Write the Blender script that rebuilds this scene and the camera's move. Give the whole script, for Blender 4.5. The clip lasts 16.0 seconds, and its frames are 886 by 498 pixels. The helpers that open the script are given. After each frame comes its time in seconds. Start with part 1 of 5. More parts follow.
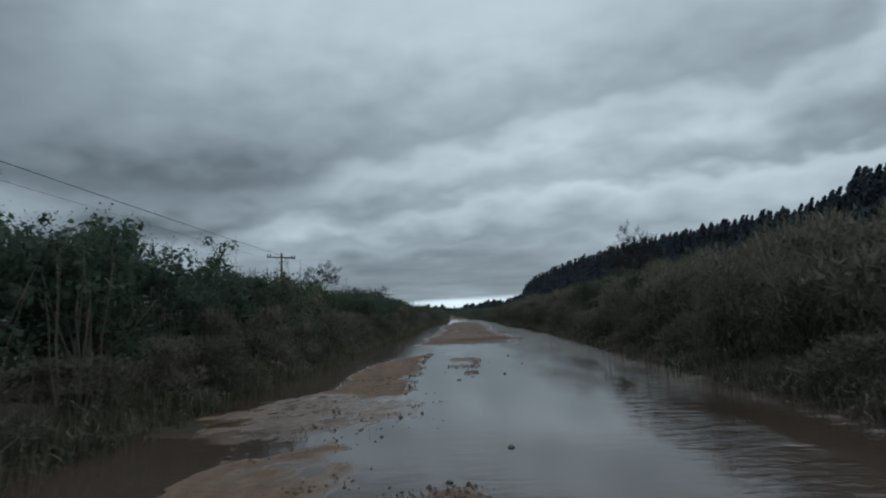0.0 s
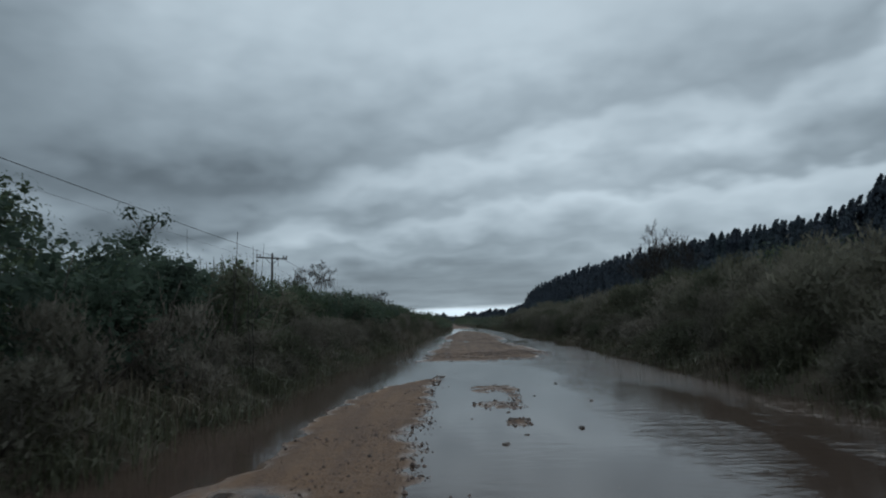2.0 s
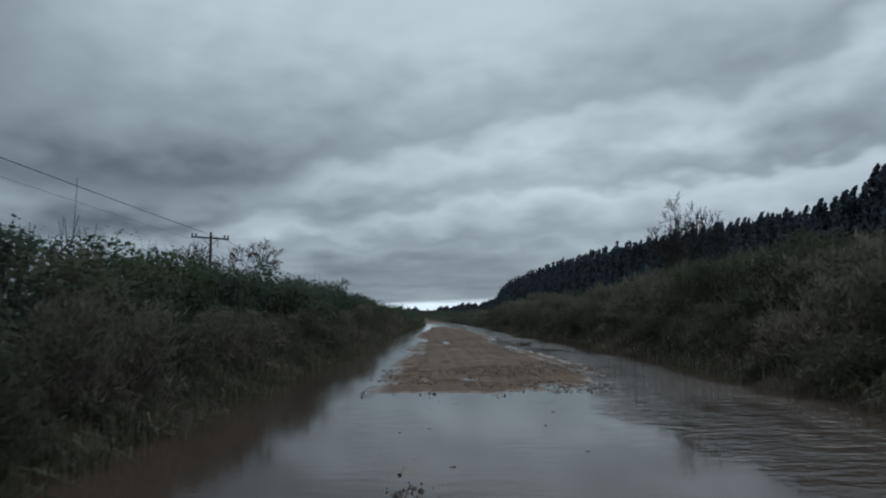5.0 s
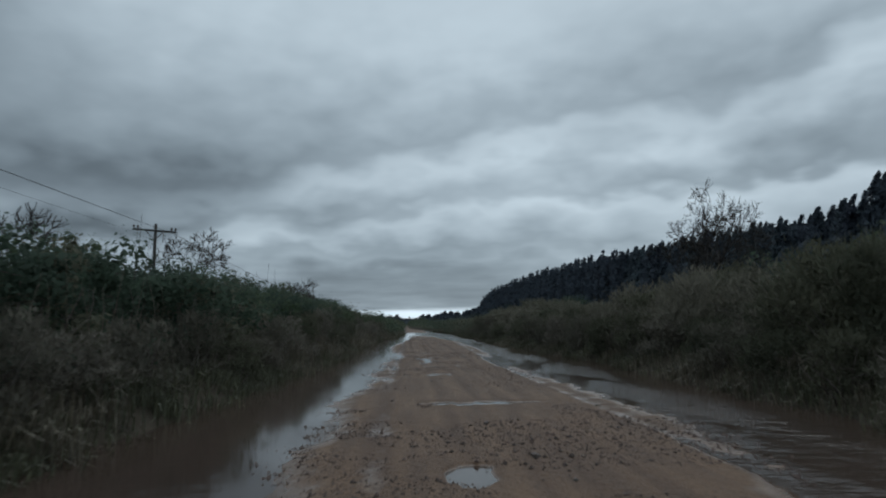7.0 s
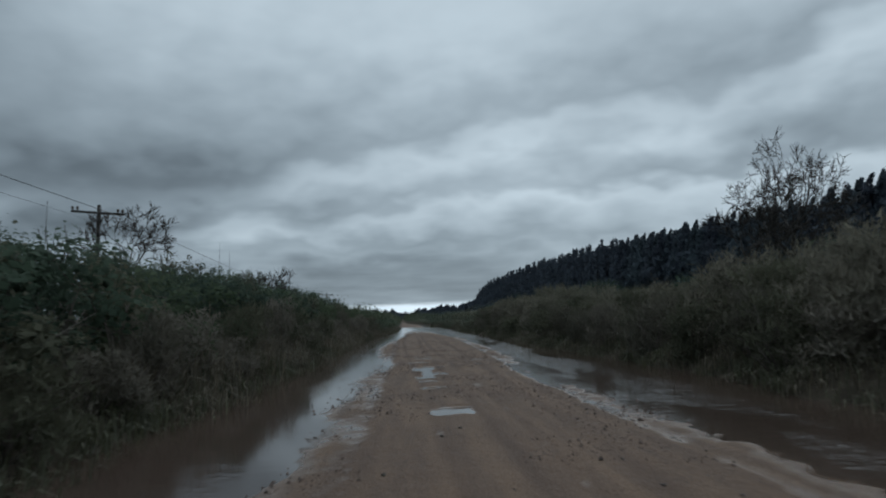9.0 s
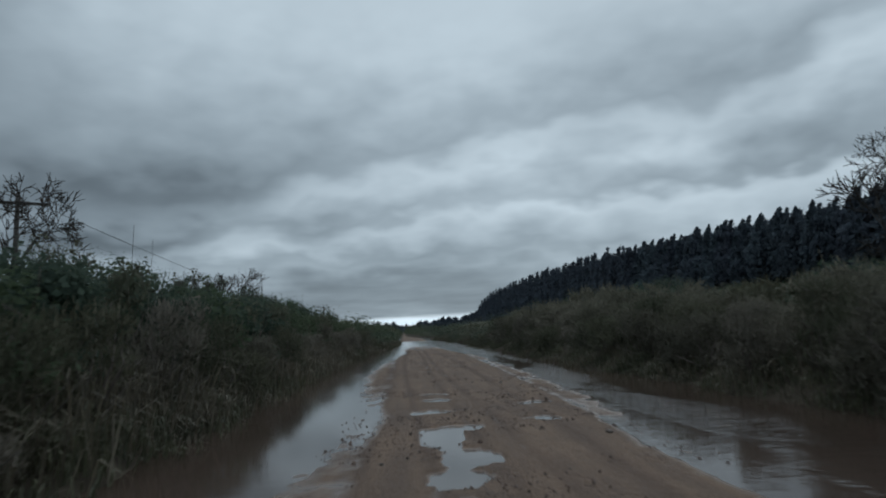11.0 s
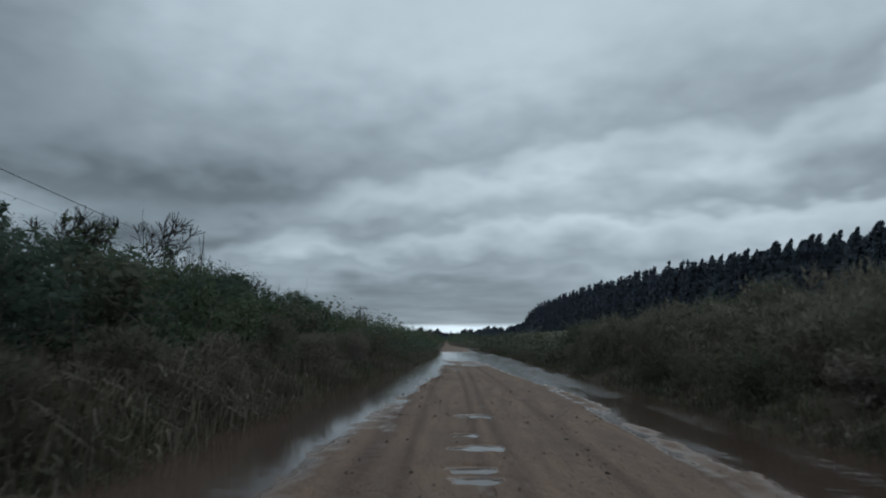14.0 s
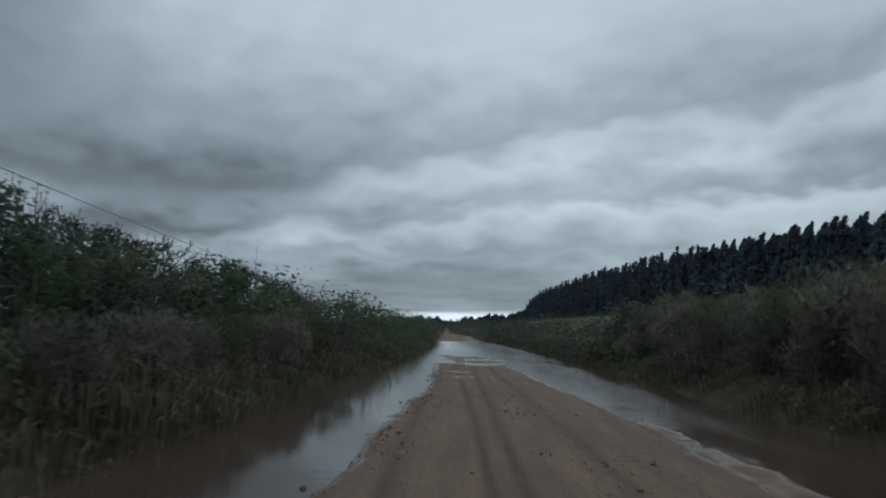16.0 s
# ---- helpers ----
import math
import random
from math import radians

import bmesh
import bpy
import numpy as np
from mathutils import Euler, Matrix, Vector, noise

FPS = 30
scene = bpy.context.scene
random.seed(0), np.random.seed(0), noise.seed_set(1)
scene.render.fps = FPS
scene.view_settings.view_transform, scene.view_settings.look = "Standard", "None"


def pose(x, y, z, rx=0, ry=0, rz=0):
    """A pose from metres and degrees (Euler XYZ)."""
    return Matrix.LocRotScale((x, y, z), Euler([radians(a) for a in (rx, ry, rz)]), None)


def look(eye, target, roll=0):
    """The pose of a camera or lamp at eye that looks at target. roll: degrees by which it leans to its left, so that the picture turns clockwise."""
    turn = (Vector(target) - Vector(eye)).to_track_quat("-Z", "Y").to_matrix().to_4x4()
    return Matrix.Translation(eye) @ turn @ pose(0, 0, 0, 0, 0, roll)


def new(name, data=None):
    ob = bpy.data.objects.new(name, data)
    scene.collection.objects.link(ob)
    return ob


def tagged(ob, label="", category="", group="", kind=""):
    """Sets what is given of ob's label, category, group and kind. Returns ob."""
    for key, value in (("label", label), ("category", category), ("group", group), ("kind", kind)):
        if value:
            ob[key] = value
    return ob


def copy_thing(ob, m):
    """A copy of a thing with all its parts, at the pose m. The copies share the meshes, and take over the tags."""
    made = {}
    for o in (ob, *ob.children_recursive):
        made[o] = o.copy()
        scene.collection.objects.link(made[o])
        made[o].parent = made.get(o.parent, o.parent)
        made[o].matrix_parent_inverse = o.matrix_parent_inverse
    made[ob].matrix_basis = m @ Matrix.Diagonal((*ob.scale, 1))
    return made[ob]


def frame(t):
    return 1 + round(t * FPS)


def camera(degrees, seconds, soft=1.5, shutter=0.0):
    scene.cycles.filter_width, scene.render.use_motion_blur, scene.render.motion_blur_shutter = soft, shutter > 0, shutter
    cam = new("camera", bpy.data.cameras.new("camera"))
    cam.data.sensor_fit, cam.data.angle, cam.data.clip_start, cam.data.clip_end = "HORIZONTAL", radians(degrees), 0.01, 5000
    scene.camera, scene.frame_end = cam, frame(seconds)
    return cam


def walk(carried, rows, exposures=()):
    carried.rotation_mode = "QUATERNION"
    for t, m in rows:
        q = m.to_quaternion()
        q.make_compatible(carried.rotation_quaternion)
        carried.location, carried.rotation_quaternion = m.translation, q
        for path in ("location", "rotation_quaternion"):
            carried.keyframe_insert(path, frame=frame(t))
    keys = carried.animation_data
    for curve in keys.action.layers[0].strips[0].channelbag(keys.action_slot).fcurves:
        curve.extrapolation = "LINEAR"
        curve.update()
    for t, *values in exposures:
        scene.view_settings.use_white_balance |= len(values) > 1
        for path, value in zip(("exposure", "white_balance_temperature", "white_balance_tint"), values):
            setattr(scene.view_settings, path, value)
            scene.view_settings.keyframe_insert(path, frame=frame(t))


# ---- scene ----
cam = camera(66.0, 16.0, soft=2.0, shutter=0.4)
walk(cam, [
    (0.0, pose(0.000, 0.000, 1.369, 95.423, 2.443, 0.652)),
    (0.5, pose(-0.109, 1.595, 1.364, 96.243, 2.368, 0.024)),
    (1.0, pose(-0.221, 3.206, 1.372, 97.487, 3.146, 0.147)),
    (1.5, pose(-0.341, 4.859, 1.344, 96.984, 1.242, -0.126)),
    (2.0, pose(-0.438, 6.606, 1.340, 96.123, 1.647, 0.726)),
    (2.5, pose(-0.515, 8.426, 1.345, 96.190, 0.173, 1.487)),
    (3.0, pose(-0.558, 10.268, 1.322, 96.558, 2.013, 0.800)),
    (3.5, pose(-0.626, 12.250, 1.335, 96.047, 2.563, -0.035)),
    (4.0, pose(-0.671, 14.238, 1.342, 95.372, 0.941, -0.830)),
    (6.5, pose(-0.420, 24.380, 1.337, 95.999, 2.039, -2.903)),
    (7.0, pose(-0.325, 26.398, 1.366, 96.246, 0.578, -3.151)),
    (7.5, pose(-0.232, 28.390, 1.357, 97.011, 1.040, -3.840)),
    (8.0, pose(-0.168, 30.438, 1.360, 96.579, 1.900, -3.164)),
    (10.5, pose(-0.114, 41.801, 1.372, 95.317, 1.335, -4.255)),
    (11.0, pose(-0.043, 44.206, 1.370, 96.753, 2.367, -3.369)),
    (11.5, pose(0.036, 46.775, 1.341, 97.445, 1.305, -1.380)),
    (12.0, pose(0.130, 49.426, 1.350, 97.610, 2.027, -0.619)),
    (12.5, pose(0.218, 52.147, 1.335, 98.334, 1.092, -0.054)),
    (13.0, pose(0.282, 54.931, 1.324, 97.513, 0.551, -0.253)),
    (13.5, pose(0.356, 57.678, 1.338, 97.085, -0.613, -0.232)),
    (14.0, pose(0.417, 60.425, 1.361, 97.513, -0.802, 0.314)),
    (14.5, pose(0.487, 63.243, 1.353, 97.679, -0.272, 1.370)),
    (15.0, pose(0.517, 66.121, 1.355, 97.847, -0.525, 1.230)),
    (15.5, pose(0.532, 68.949, 1.347, 97.148, -1.706, 1.099)),
    (16.0, pose(0.530, 71.689, 1.346, 96.480, -0.962, 0.323))
])

# ---- sky and sun ----
world = bpy.data.worlds.new("overcast_sky")
scene.world = world
world.use_nodes = True
wt = world.node_tree
wt.nodes.clear()


def wnode(kind, **values):
    n = wt.nodes.new(kind)
    for key, value in values.items():
        n.inputs[key].default_value = value
    return n


def wmath(op, a, b=None, c=None):
    n = wt.nodes.new("ShaderNodeMath")
    n.operation = op
    for i, v in enumerate((a, b, c)):
        if v is None:
            continue
        if isinstance(v, (int, float)):
            n.inputs[i].default_value = v
        else:
            wt.links.new(v, n.inputs[i])
    return n.outputs[0]


coord = wt.nodes.new("ShaderNodeTexCoord")
axes = wt.nodes.new("ShaderNodeSeparateXYZ")
wt.links.new(coord.outputs["Generated"], axes.inputs[0])
sx, sy, sz = axes.outputs
up = wmath("MAXIMUM", sz, 0.0)
azimuth = wmath("MULTIPLY", wmath("ARCTAN2", sx, sy), 57.2958)
elevation = wmath("MULTIPLY", wmath("ARCSINE", sz), 57.2958)
lift = wmath("ADD", up, 0.26)
flat = wt.nodes.new("ShaderNodeCombineXYZ")
wt.links.new(wmath("DIVIDE", sx, lift), flat.inputs[0])
wt.links.new(wmath("DIVIDE", sy, lift), flat.inputs[1])


def cloud_noise(scale, detail, rough, shift, distort=0.0):
    m = wt.nodes.new("ShaderNodeMapping")
    m.inputs["Location"].default_value = (shift, shift * 0.7, 0)
    wt.links.new(flat.outputs[0], m.inputs["Vector"])
    n = wnode("ShaderNodeTexNoise", Scale=scale, Detail=detail, Roughness=rough, Distortion=distort)
    wt.links.new(m.outputs[0], n.inputs["Vector"])
    return n.outputs["Fac"]


big = cloud_noise(1.3, 3.0, 0.45, 3.1)
mid = cloud_noise(3.6, 4.0, 0.5, 7.7, 0.3)
fine = cloud_noise(8.5, 5.0, 0.55, 1.3, 0.4)
# billows along the rims of the sheets
polar = wt.nodes.new("ShaderNodeCombineXYZ")
wt.links.new(wmath("MULTIPLY", azimuth, 0.22), polar.inputs[0])
wt.links.new(wmath("MULTIPLY", elevation, 0.42), polar.inputs[1])
billow = wnode("ShaderNodeTexNoise", Scale=1.0, Detail=2.0, Roughness=0.45, Distortion=0.1)
wt.links.new(polar.outputs[0], billow.inputs["Vector"])
billow = billow.outputs["Fac"]
wob = wmath("ADD", wmath("MULTIPLY", wmath("SUBTRACT", mid, 0.5), 2.4), wmath("MULTIPLY", wmath("SUBTRACT", billow, 0.5), 5.0))
el_w = wmath("ADD", elevation, wob)
across = wmath("ADD", wmath("DIVIDE", azimuth, 80.0), 0.5)


patchy = wmath("ADD", wmath("MULTIPLY", big, 1.5), wmath("MULTIPLY", mid, 0.7))


def deck_edge(stops, dark, dark_w, light, light_w, blur):
    """The lower rim of a sheet of cloud: darkest just above the rim, with a lighter sheet showing beneath. Stops: azimuth, elevation."""
    r = wt.nodes.new("ShaderNodeValToRGB")
    r.color_ramp.interpolation = "EASE"
    while len(r.color_ramp.elements) < len(stops):
        r.color_ramp.elements.new(0.5)
    for el, (az, ev) in zip(r.color_ramp.elements, stops):
        el.position, el.color = az / 80 + 0.5, (ev / 30, ev / 30, ev / 30, 1)
    wt.links.new(across, r.inputs[0])
    d = wmath("SUBTRACT", el_w, wmath("MULTIPLY", r.outputs[0], 30.0))
    over = wmath("MULTIPLY", wmath("EXPONENT", wmath("DIVIDE", wmath("MAXIMUM", d, 0.0), -dark_w)), -dark)
    under = wmath("MULTIPLY", wmath("EXPONENT", wmath("DIVIDE", wmath("MINIMUM", d, 0.0), light_w)), light)
    m = wt.nodes.new("ShaderNodeMapRange")
    m.interpolation_type = "SMOOTHSTEP"
    m.inputs["From Min"].default_value, m.inputs["From Max"].default_value = -blur, blur
    wt.links.new(d, m.inputs["Value"])
    under = wmath("MULTIPLY", under, patchy)
    return wmath("ADD", wmath("MULTIPLY", over, m.outputs[0]), wmath("MULTIPLY", under, wmath("SUBTRACT", 1.0, m.outputs[0])))


rim_a = deck_edge(((-36, 9.6), (-24, 10.3), (-13, 10.4), (-6, 12.9), (3, 14.2), (10, 15.9), (17, 16.8), (24, 16.4), (31, 17.6), (36, 20.5)), 0.15, 4.2, 0.15, 3.0, 1.6)
rim_b = deck_edge(((-36, 5.6), (-20, 6.6), (-12, 8.4), (-7, 8.0), (-1, 9.0), (6, 10.0), (13, 10.6), (21, 10.0), (28, 10.2), (36, 10.8)), 0.12, 2.2, 0.17, 1.9, 1.0)
rim_c = deck_edge(((-36, 3.0), (-12, 5.6), (-6, 6.1), (1, 5.8), (8, 6.4), (20, 5.5), (36, 4.5)), 0.08, 1.4, 0.08, 1.0, 0.7)
# thin streaks low down, where the sheets are seen edge on
low = wt.nodes.new("ShaderNodeCombineXYZ")
wt.links.new(wmath("MULTIPLY", azimuth, 0.09), low.inputs[0])
wt.links.new(wmath("MULTIPLY", elevation, 0.85), low.inputs[1])
streak = wnode("ShaderNodeTexNoise", Scale=1.0, Detail=4.0, Roughness=0.55)
wt.links.new(low.outputs[0], streak.inputs["Vector"])
low_gate = wmath("EXPONENT", wmath("MULTIPLY", wmath("POWER", wmath("DIVIDE", up, 0.085), 2.0), -1.0))
streaks = wmath("MULTIPLY", wmath("MULTIPLY", wmath("SUBTRACT", streak.outputs["Fac"], 0.52), 0.42), low_gate)
# the bright gap under the cloud on the horizon ahead
gap_a = wmath("POWER", wmath("ABSOLUTE", wmath("DIVIDE", azimuth, 9.0)), 2.0)
gap_e = wmath("POWER", wmath("ABSOLUTE", wmath("DIVIDE", wmath("SUBTRACT", elevation, 0.7), wmath("ADD", wmath("MULTIPLY", streak.outputs["Fac"], 0.9), 0.05))), 4.0)
gap = wmath("MULTIPLY", wmath("EXPONENT", wmath("MULTIPLY", wmath("ADD", gap_a, gap_e), -1.0)), 0.6)
total = wmath("ADD", wmath("ADD", rim_a, rim_b), wmath("ADD", wmath("ADD", rim_c, streaks), gap))
# the deck: lighter overhead, as an overcast sky is
right = wt.nodes.new("ShaderNodeMapRange")
right.inputs["From Min"].default_value, right.inputs["From Max"].default_value = -25.0, 8.0
right.inputs["To Min"].default_value, right.inputs["To Max"].default_value = -0.05, 0.09
wt.links.new(azimuth, right.inputs["Value"])
deck = wmath("ADD", wmath("ADD", wmath("MULTIPLY", up, 0.42), 0.285), right.outputs[0])
deck = wmath("ADD", deck, wmath("MULTIPLY", wmath("SUBTRACT", big, 0.5), 0.28))
deck = wmath("ADD", deck, wmath("MULTIPLY", wmath("SUBTRACT", mid, 0.5), 0.06))
deck = wmath("ADD", deck, wmath("MULTIPLY", wmath("SUBTRACT", fine, 0.5), 0.03))
deck = wmath("ADD", deck, wmath("MULTIPLY", wmath("SUBTRACT", billow, 0.5), 0.10))


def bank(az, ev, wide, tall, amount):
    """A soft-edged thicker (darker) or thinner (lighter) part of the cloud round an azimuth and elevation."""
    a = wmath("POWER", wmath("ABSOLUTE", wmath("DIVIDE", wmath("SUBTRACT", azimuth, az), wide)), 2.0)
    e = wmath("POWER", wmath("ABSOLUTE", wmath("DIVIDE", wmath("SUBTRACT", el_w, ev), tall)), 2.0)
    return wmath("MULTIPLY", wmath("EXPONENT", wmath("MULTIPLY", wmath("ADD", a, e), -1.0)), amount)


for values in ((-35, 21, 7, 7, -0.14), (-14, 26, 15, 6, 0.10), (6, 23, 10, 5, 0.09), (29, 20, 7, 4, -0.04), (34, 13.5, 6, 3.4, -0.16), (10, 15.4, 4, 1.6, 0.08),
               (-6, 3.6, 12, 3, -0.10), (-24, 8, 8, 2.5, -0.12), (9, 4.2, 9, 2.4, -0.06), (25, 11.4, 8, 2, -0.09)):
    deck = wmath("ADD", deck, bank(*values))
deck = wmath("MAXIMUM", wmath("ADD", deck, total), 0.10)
zenith = wt.nodes.new("ShaderNodeMapRange")
zenith.interpolation_type = "SMOOTHSTEP"
zenith.inputs["From Min"].default_value, zenith.inputs["From Max"].default_value = 0.46, 0.95
zenith.inputs["To Max"].default_value = 0.5
wt.links.new(up, zenith.inputs["Value"])
deck = wmath("ADD", deck, zenith.outputs[0])
tint = wt.nodes.new("ShaderNodeValToRGB")
tint.color_ramp.elements[0].position, tint.color_ramp.elements[0].color = 0.05, (0.757, 0.99, 1.18, 1)
tint.color_ramp.elements[1].position, tint.color_ramp.elements[1].color = 0.6, (0.828, 1.0, 1.125, 1)
wt.links.new(deck, tint.inputs[0])
cloud = wt.nodes.new("ShaderNodeVectorMath")
cloud.operation = "SCALE"
wt.links.new(tint.outputs[0], cloud.inputs[0])
wt.links.new(deck, cloud.inputs["Scale"])
clear = wt.nodes.new("ShaderNodeTexSky")
clear.sky_type, clear.sun_disc = "NISHITA", False
clear.sun_elevation, clear.sun_rotation = radians(48), radians(25)
bg_cloud, bg_clear, mix = wt.nodes.new("ShaderNodeBackground"), wt.nodes.new("ShaderNodeBackground"), wt.nodes.new("ShaderNodeMixShader")
bg_clear.inputs["Strength"].default_value = 0.05
mix.inputs[0].default_value = 0.96
wt.links.new(cloud.outputs[0], bg_cloud.inputs[0])
wt.links.new(clear.outputs[0], bg_clear.inputs[0])
wt.links.new(bg_clear.outputs[0], mix.inputs[1])
wt.links.new(bg_cloud.outputs[0], mix.inputs[2])
out = wt.nodes.new("ShaderNodeOutputWorld")
wt.links.new(mix.outputs[0], out.inputs[0])

sun = new("sun", bpy.data.lights.new("sun", "SUN"))
sun.data.energy, sun.data.angle, sun.data.color = 0.35, radians(30), (1.0, 0.97, 0.92)
sun.matrix_world = look((30, 65, 80), (0, 0, 0))


# ---- materials ----
def shader(name, dark, light, scale=6.0, rough=0.75, bump=0.3, bump_scale=40.0, spread=0.0, island=False, through_light=0.0, spec=0.3):
    """Two colours mixed by noise at two scales, with a fine relief; spread varies the brightness from one object or leaf to the next."""
    m = bpy.data.materials.new(name)
    m.use_nodes = True
    t = m.node_tree
    b = t.nodes["Principled BSDF"]
    b.inputs["Roughness"].default_value = rough
    b.inputs["Specular IOR Level"].default_value = spec
    tc = t.nodes.new("ShaderNodeTexCoord")
    n1, n2 = t.nodes.new("ShaderNodeTexNoise"), t.nodes.new("ShaderNodeTexNoise")
    n1.inputs["Scale"].default_value, n1.inputs["Detail"].default_value = scale, 6
    n2.inputs["Scale"].default_value, n2.inputs["Detail"].default_value = bump_scale, 4
    for n in (n1, n2):
        t.links.new(tc.outputs["Object"], n.inputs["Vector"])
    ramp = t.nodes.new("ShaderNodeValToRGB")
    ramp.color_ramp.elements[0].position, ramp.color_ramp.elements[1].position = 0.34, 0.66
    ramp.color_ramp.elements[0].color, ramp.color_ramp.elements[1].color = (*dark, 1), (*light, 1)
    add = t.nodes.new("ShaderNodeMath")
    add.operation = "MULTIPLY_ADD"
    add.inputs[1].default_value, add.inputs[2].default_value = 0.35, 0.0
    t.links.new(n2.outputs["Fac"], add.inputs[0])
    mixf = t.nodes.new("ShaderNodeMath")
    mixf.operation = "MULTIPLY_ADD"
    mixf.inputs[1].default_value = 0.65
    t.links.new(n1.outputs["Fac"], mixf.inputs[0])
    t.links.new(add.outputs[0], mixf.inputs[2])
    t.links.new(mixf.outputs[0], ramp.inputs[0])
    colour = ramp.outputs[0]
    if spread:
        hsv = t.nodes.new("ShaderNodeHueSaturation")
        info = t.nodes.new("ShaderNodeNewGeometry" if island else "ShaderNodeObjectInfo")
        span = t.nodes.new("ShaderNodeMapRange")
        span.inputs["To Min"].default_value, span.inputs["To Max"].default_value = 1 - spread, 1 + spread
        t.links.new(info.outputs["Random Per Island" if island else "Random"], span.inputs["Value"])
        t.links.new(span.outputs[0], hsv.inputs["Value"])
        if not island:
            hue = t.nodes.new("ShaderNodeMapRange")
            hue.inputs["To Min"].default_value, hue.inputs["To Max"].default_value = 0.515, 0.475
            t.links.new(info.outputs["Random"], hue.inputs["Value"])
            t.links.new(hue.outputs[0], hsv.inputs["Hue"])
        t.links.new(colour, hsv.inputs["Color"])
        colour = hsv.outputs[0]
    t.links.new(colour, b.inputs["Base Color"])
    if bump:
        bn = t.nodes.new("ShaderNodeBump")
        bn.inputs["Strength"].default_value, bn.inputs["Distance"].default_value = bump, 0.02
        t.links.new(n2.outputs["Fac"], bn.inputs["Height"])
        t.links.new(bn.outputs[0], b.inputs["Normal"])
    if through_light:
        thin, both = t.nodes.new("ShaderNodeBsdfTranslucent"), t.nodes.new("ShaderNodeMixShader")
        both.inputs[0].default_value = through_light
        t.links.new(colour, thin.inputs["Color"])
        t.links.new(b.outputs[0], both.inputs[1])
        t.links.new(thin.outputs[0], both.inputs[2])
        t.links.new(both.outputs[0], t.nodes["Material Output"].inputs["Surface"])
    return m


leaf_dark = shader("dark_leaves", (0.034, 0.050, 0.038), (0.055, 0.079, 0.056), 1.5, 0.85, 0, spread=0.16, spec=0.1, through_light=0.45)
leaf_mid = shader("green_leaves", (0.043, 0.060, 0.036), (0.068, 0.092, 0.054), 1.5, 0.85, 0, spread=0.16, spec=0.1, through_light=0.45)
leaf_olive = shader("olive_leaves", (0.060, 0.064, 0.045), (0.094, 0.097, 0.068), 1.5, 0.85, 0, spread=0.16, spec=0.1, through_light=0.45)
# distance haze is put into this colour: needles paler and bluer than their own
leaf_hazed_pine = shader("haze_blue_forest_needles", (0.062, 0.079, 0.099), (0.096, 0.117, 0.143), 0.6, 0.85, 0, spread=0.16, spec=0.1, through_light=0.55)
leaf_scrub = shader("brown_scrub_leaves", (0.100, 0.098, 0.077), (0.155, 0.148, 0.113), 1.5, 0.85, 0, spread=0.16, spec=0.1, through_light=0.55)
leaf_dry = shader("dry_leaves", (0.092, 0.087, 0.071), (0.142, 0.133, 0.108), 1.5, 0.85, 0, spread=0.3, spec=0.1, through_light=0.55)
bark = shader("grey_bark", (0.042, 0.035, 0.0294), (0.112, 0.098, 0.084), 5, 0.85, 0.5, 60, spread=0.2)
bark_dark = shader("dark_bark", (0.016, 0.014, 0.013), (0.040, 0.035, 0.031), 5, 0.85, 0.5, 60)
twig = shader("dry_twigs", (0.045, 0.0375, 0.03), (0.1, 0.085, 0.07), 4, 0.85, 0, spread=0.3)
straw = shader("dry_grass_blades", (0.062, 0.053, 0.039), (0.128, 0.111, 0.081), 0.8, 0.7, 0, spread=0.4, island=True, through_light=0.35)
grass_green = shader("green_grass_blades", (0.042, 0.046, 0.029), (0.086, 0.086, 0.053), 0.8, 0.65, 0, spread=0.4, island=True, through_light=0.35)
cane = shader("pale_cane", (0.066, 0.0561, 0.0396), (0.1188, 0.1023, 0.0759), 6, 0.7, 0.2, spread=0.2)
pole_wood = shader("weathered_pole_wood", (0.020, 0.018, 0.016), (0.048, 0.043, 0.040), 8, 0.85, 0.5, 50)
ceramic = shader("dark_glazed_ceramic", (0.03, 0.018, 0.012), (0.05, 0.03, 0.02), 9, 0.3, 0)
cable_mat = shader("weathered_aluminium_cable", (0.03, 0.03, 0.03), (0.05, 0.05, 0.05), 9, 0.7, 0)
rock_mat = shader("dark_stone", (0.035, 0.0294, 0.0266), (0.105, 0.084, 0.07), 9, 0.6, 0.5, 40, spread=0.35)
gravel_mat = shader("red_brown_gravel", (0.038, 0.025, 0.020), (0.095, 0.062, 0.050), 9, 0.65, 0.3, 40, spread=0.45, island=True)
litter = shader("bank_soil_and_litter", (0.022, 0.018, 0.014), (0.052, 0.043, 0.032), 3, 0.95, 0.6, 30, spec=0.05)
field = shader("rough_grass_field", (0.040, 0.042, 0.026), (0.075, 0.074, 0.048), 0.6, 0.9, 0.6, 8)


# wheel tracks: place across the road, swing, swing's pace and phase, half width, depth
TRACKS = ((-0.55, 0.10, 0.11, 0.3, 0.17, 0.016), (0.86, 0.08, 0.16, 1.0, 0.07, 0.012), (1.25, 0.10, 0.13, 2.0, 0.09, 0.014), (3.02, 0.30, 0.09, -5.6, 0.13, 0.022), (0.15, 0.16, 0.10, 4.0, 0.08, 0.010), (1.95, 0.20, 0.07, 3.0, 0.10, 0.010))


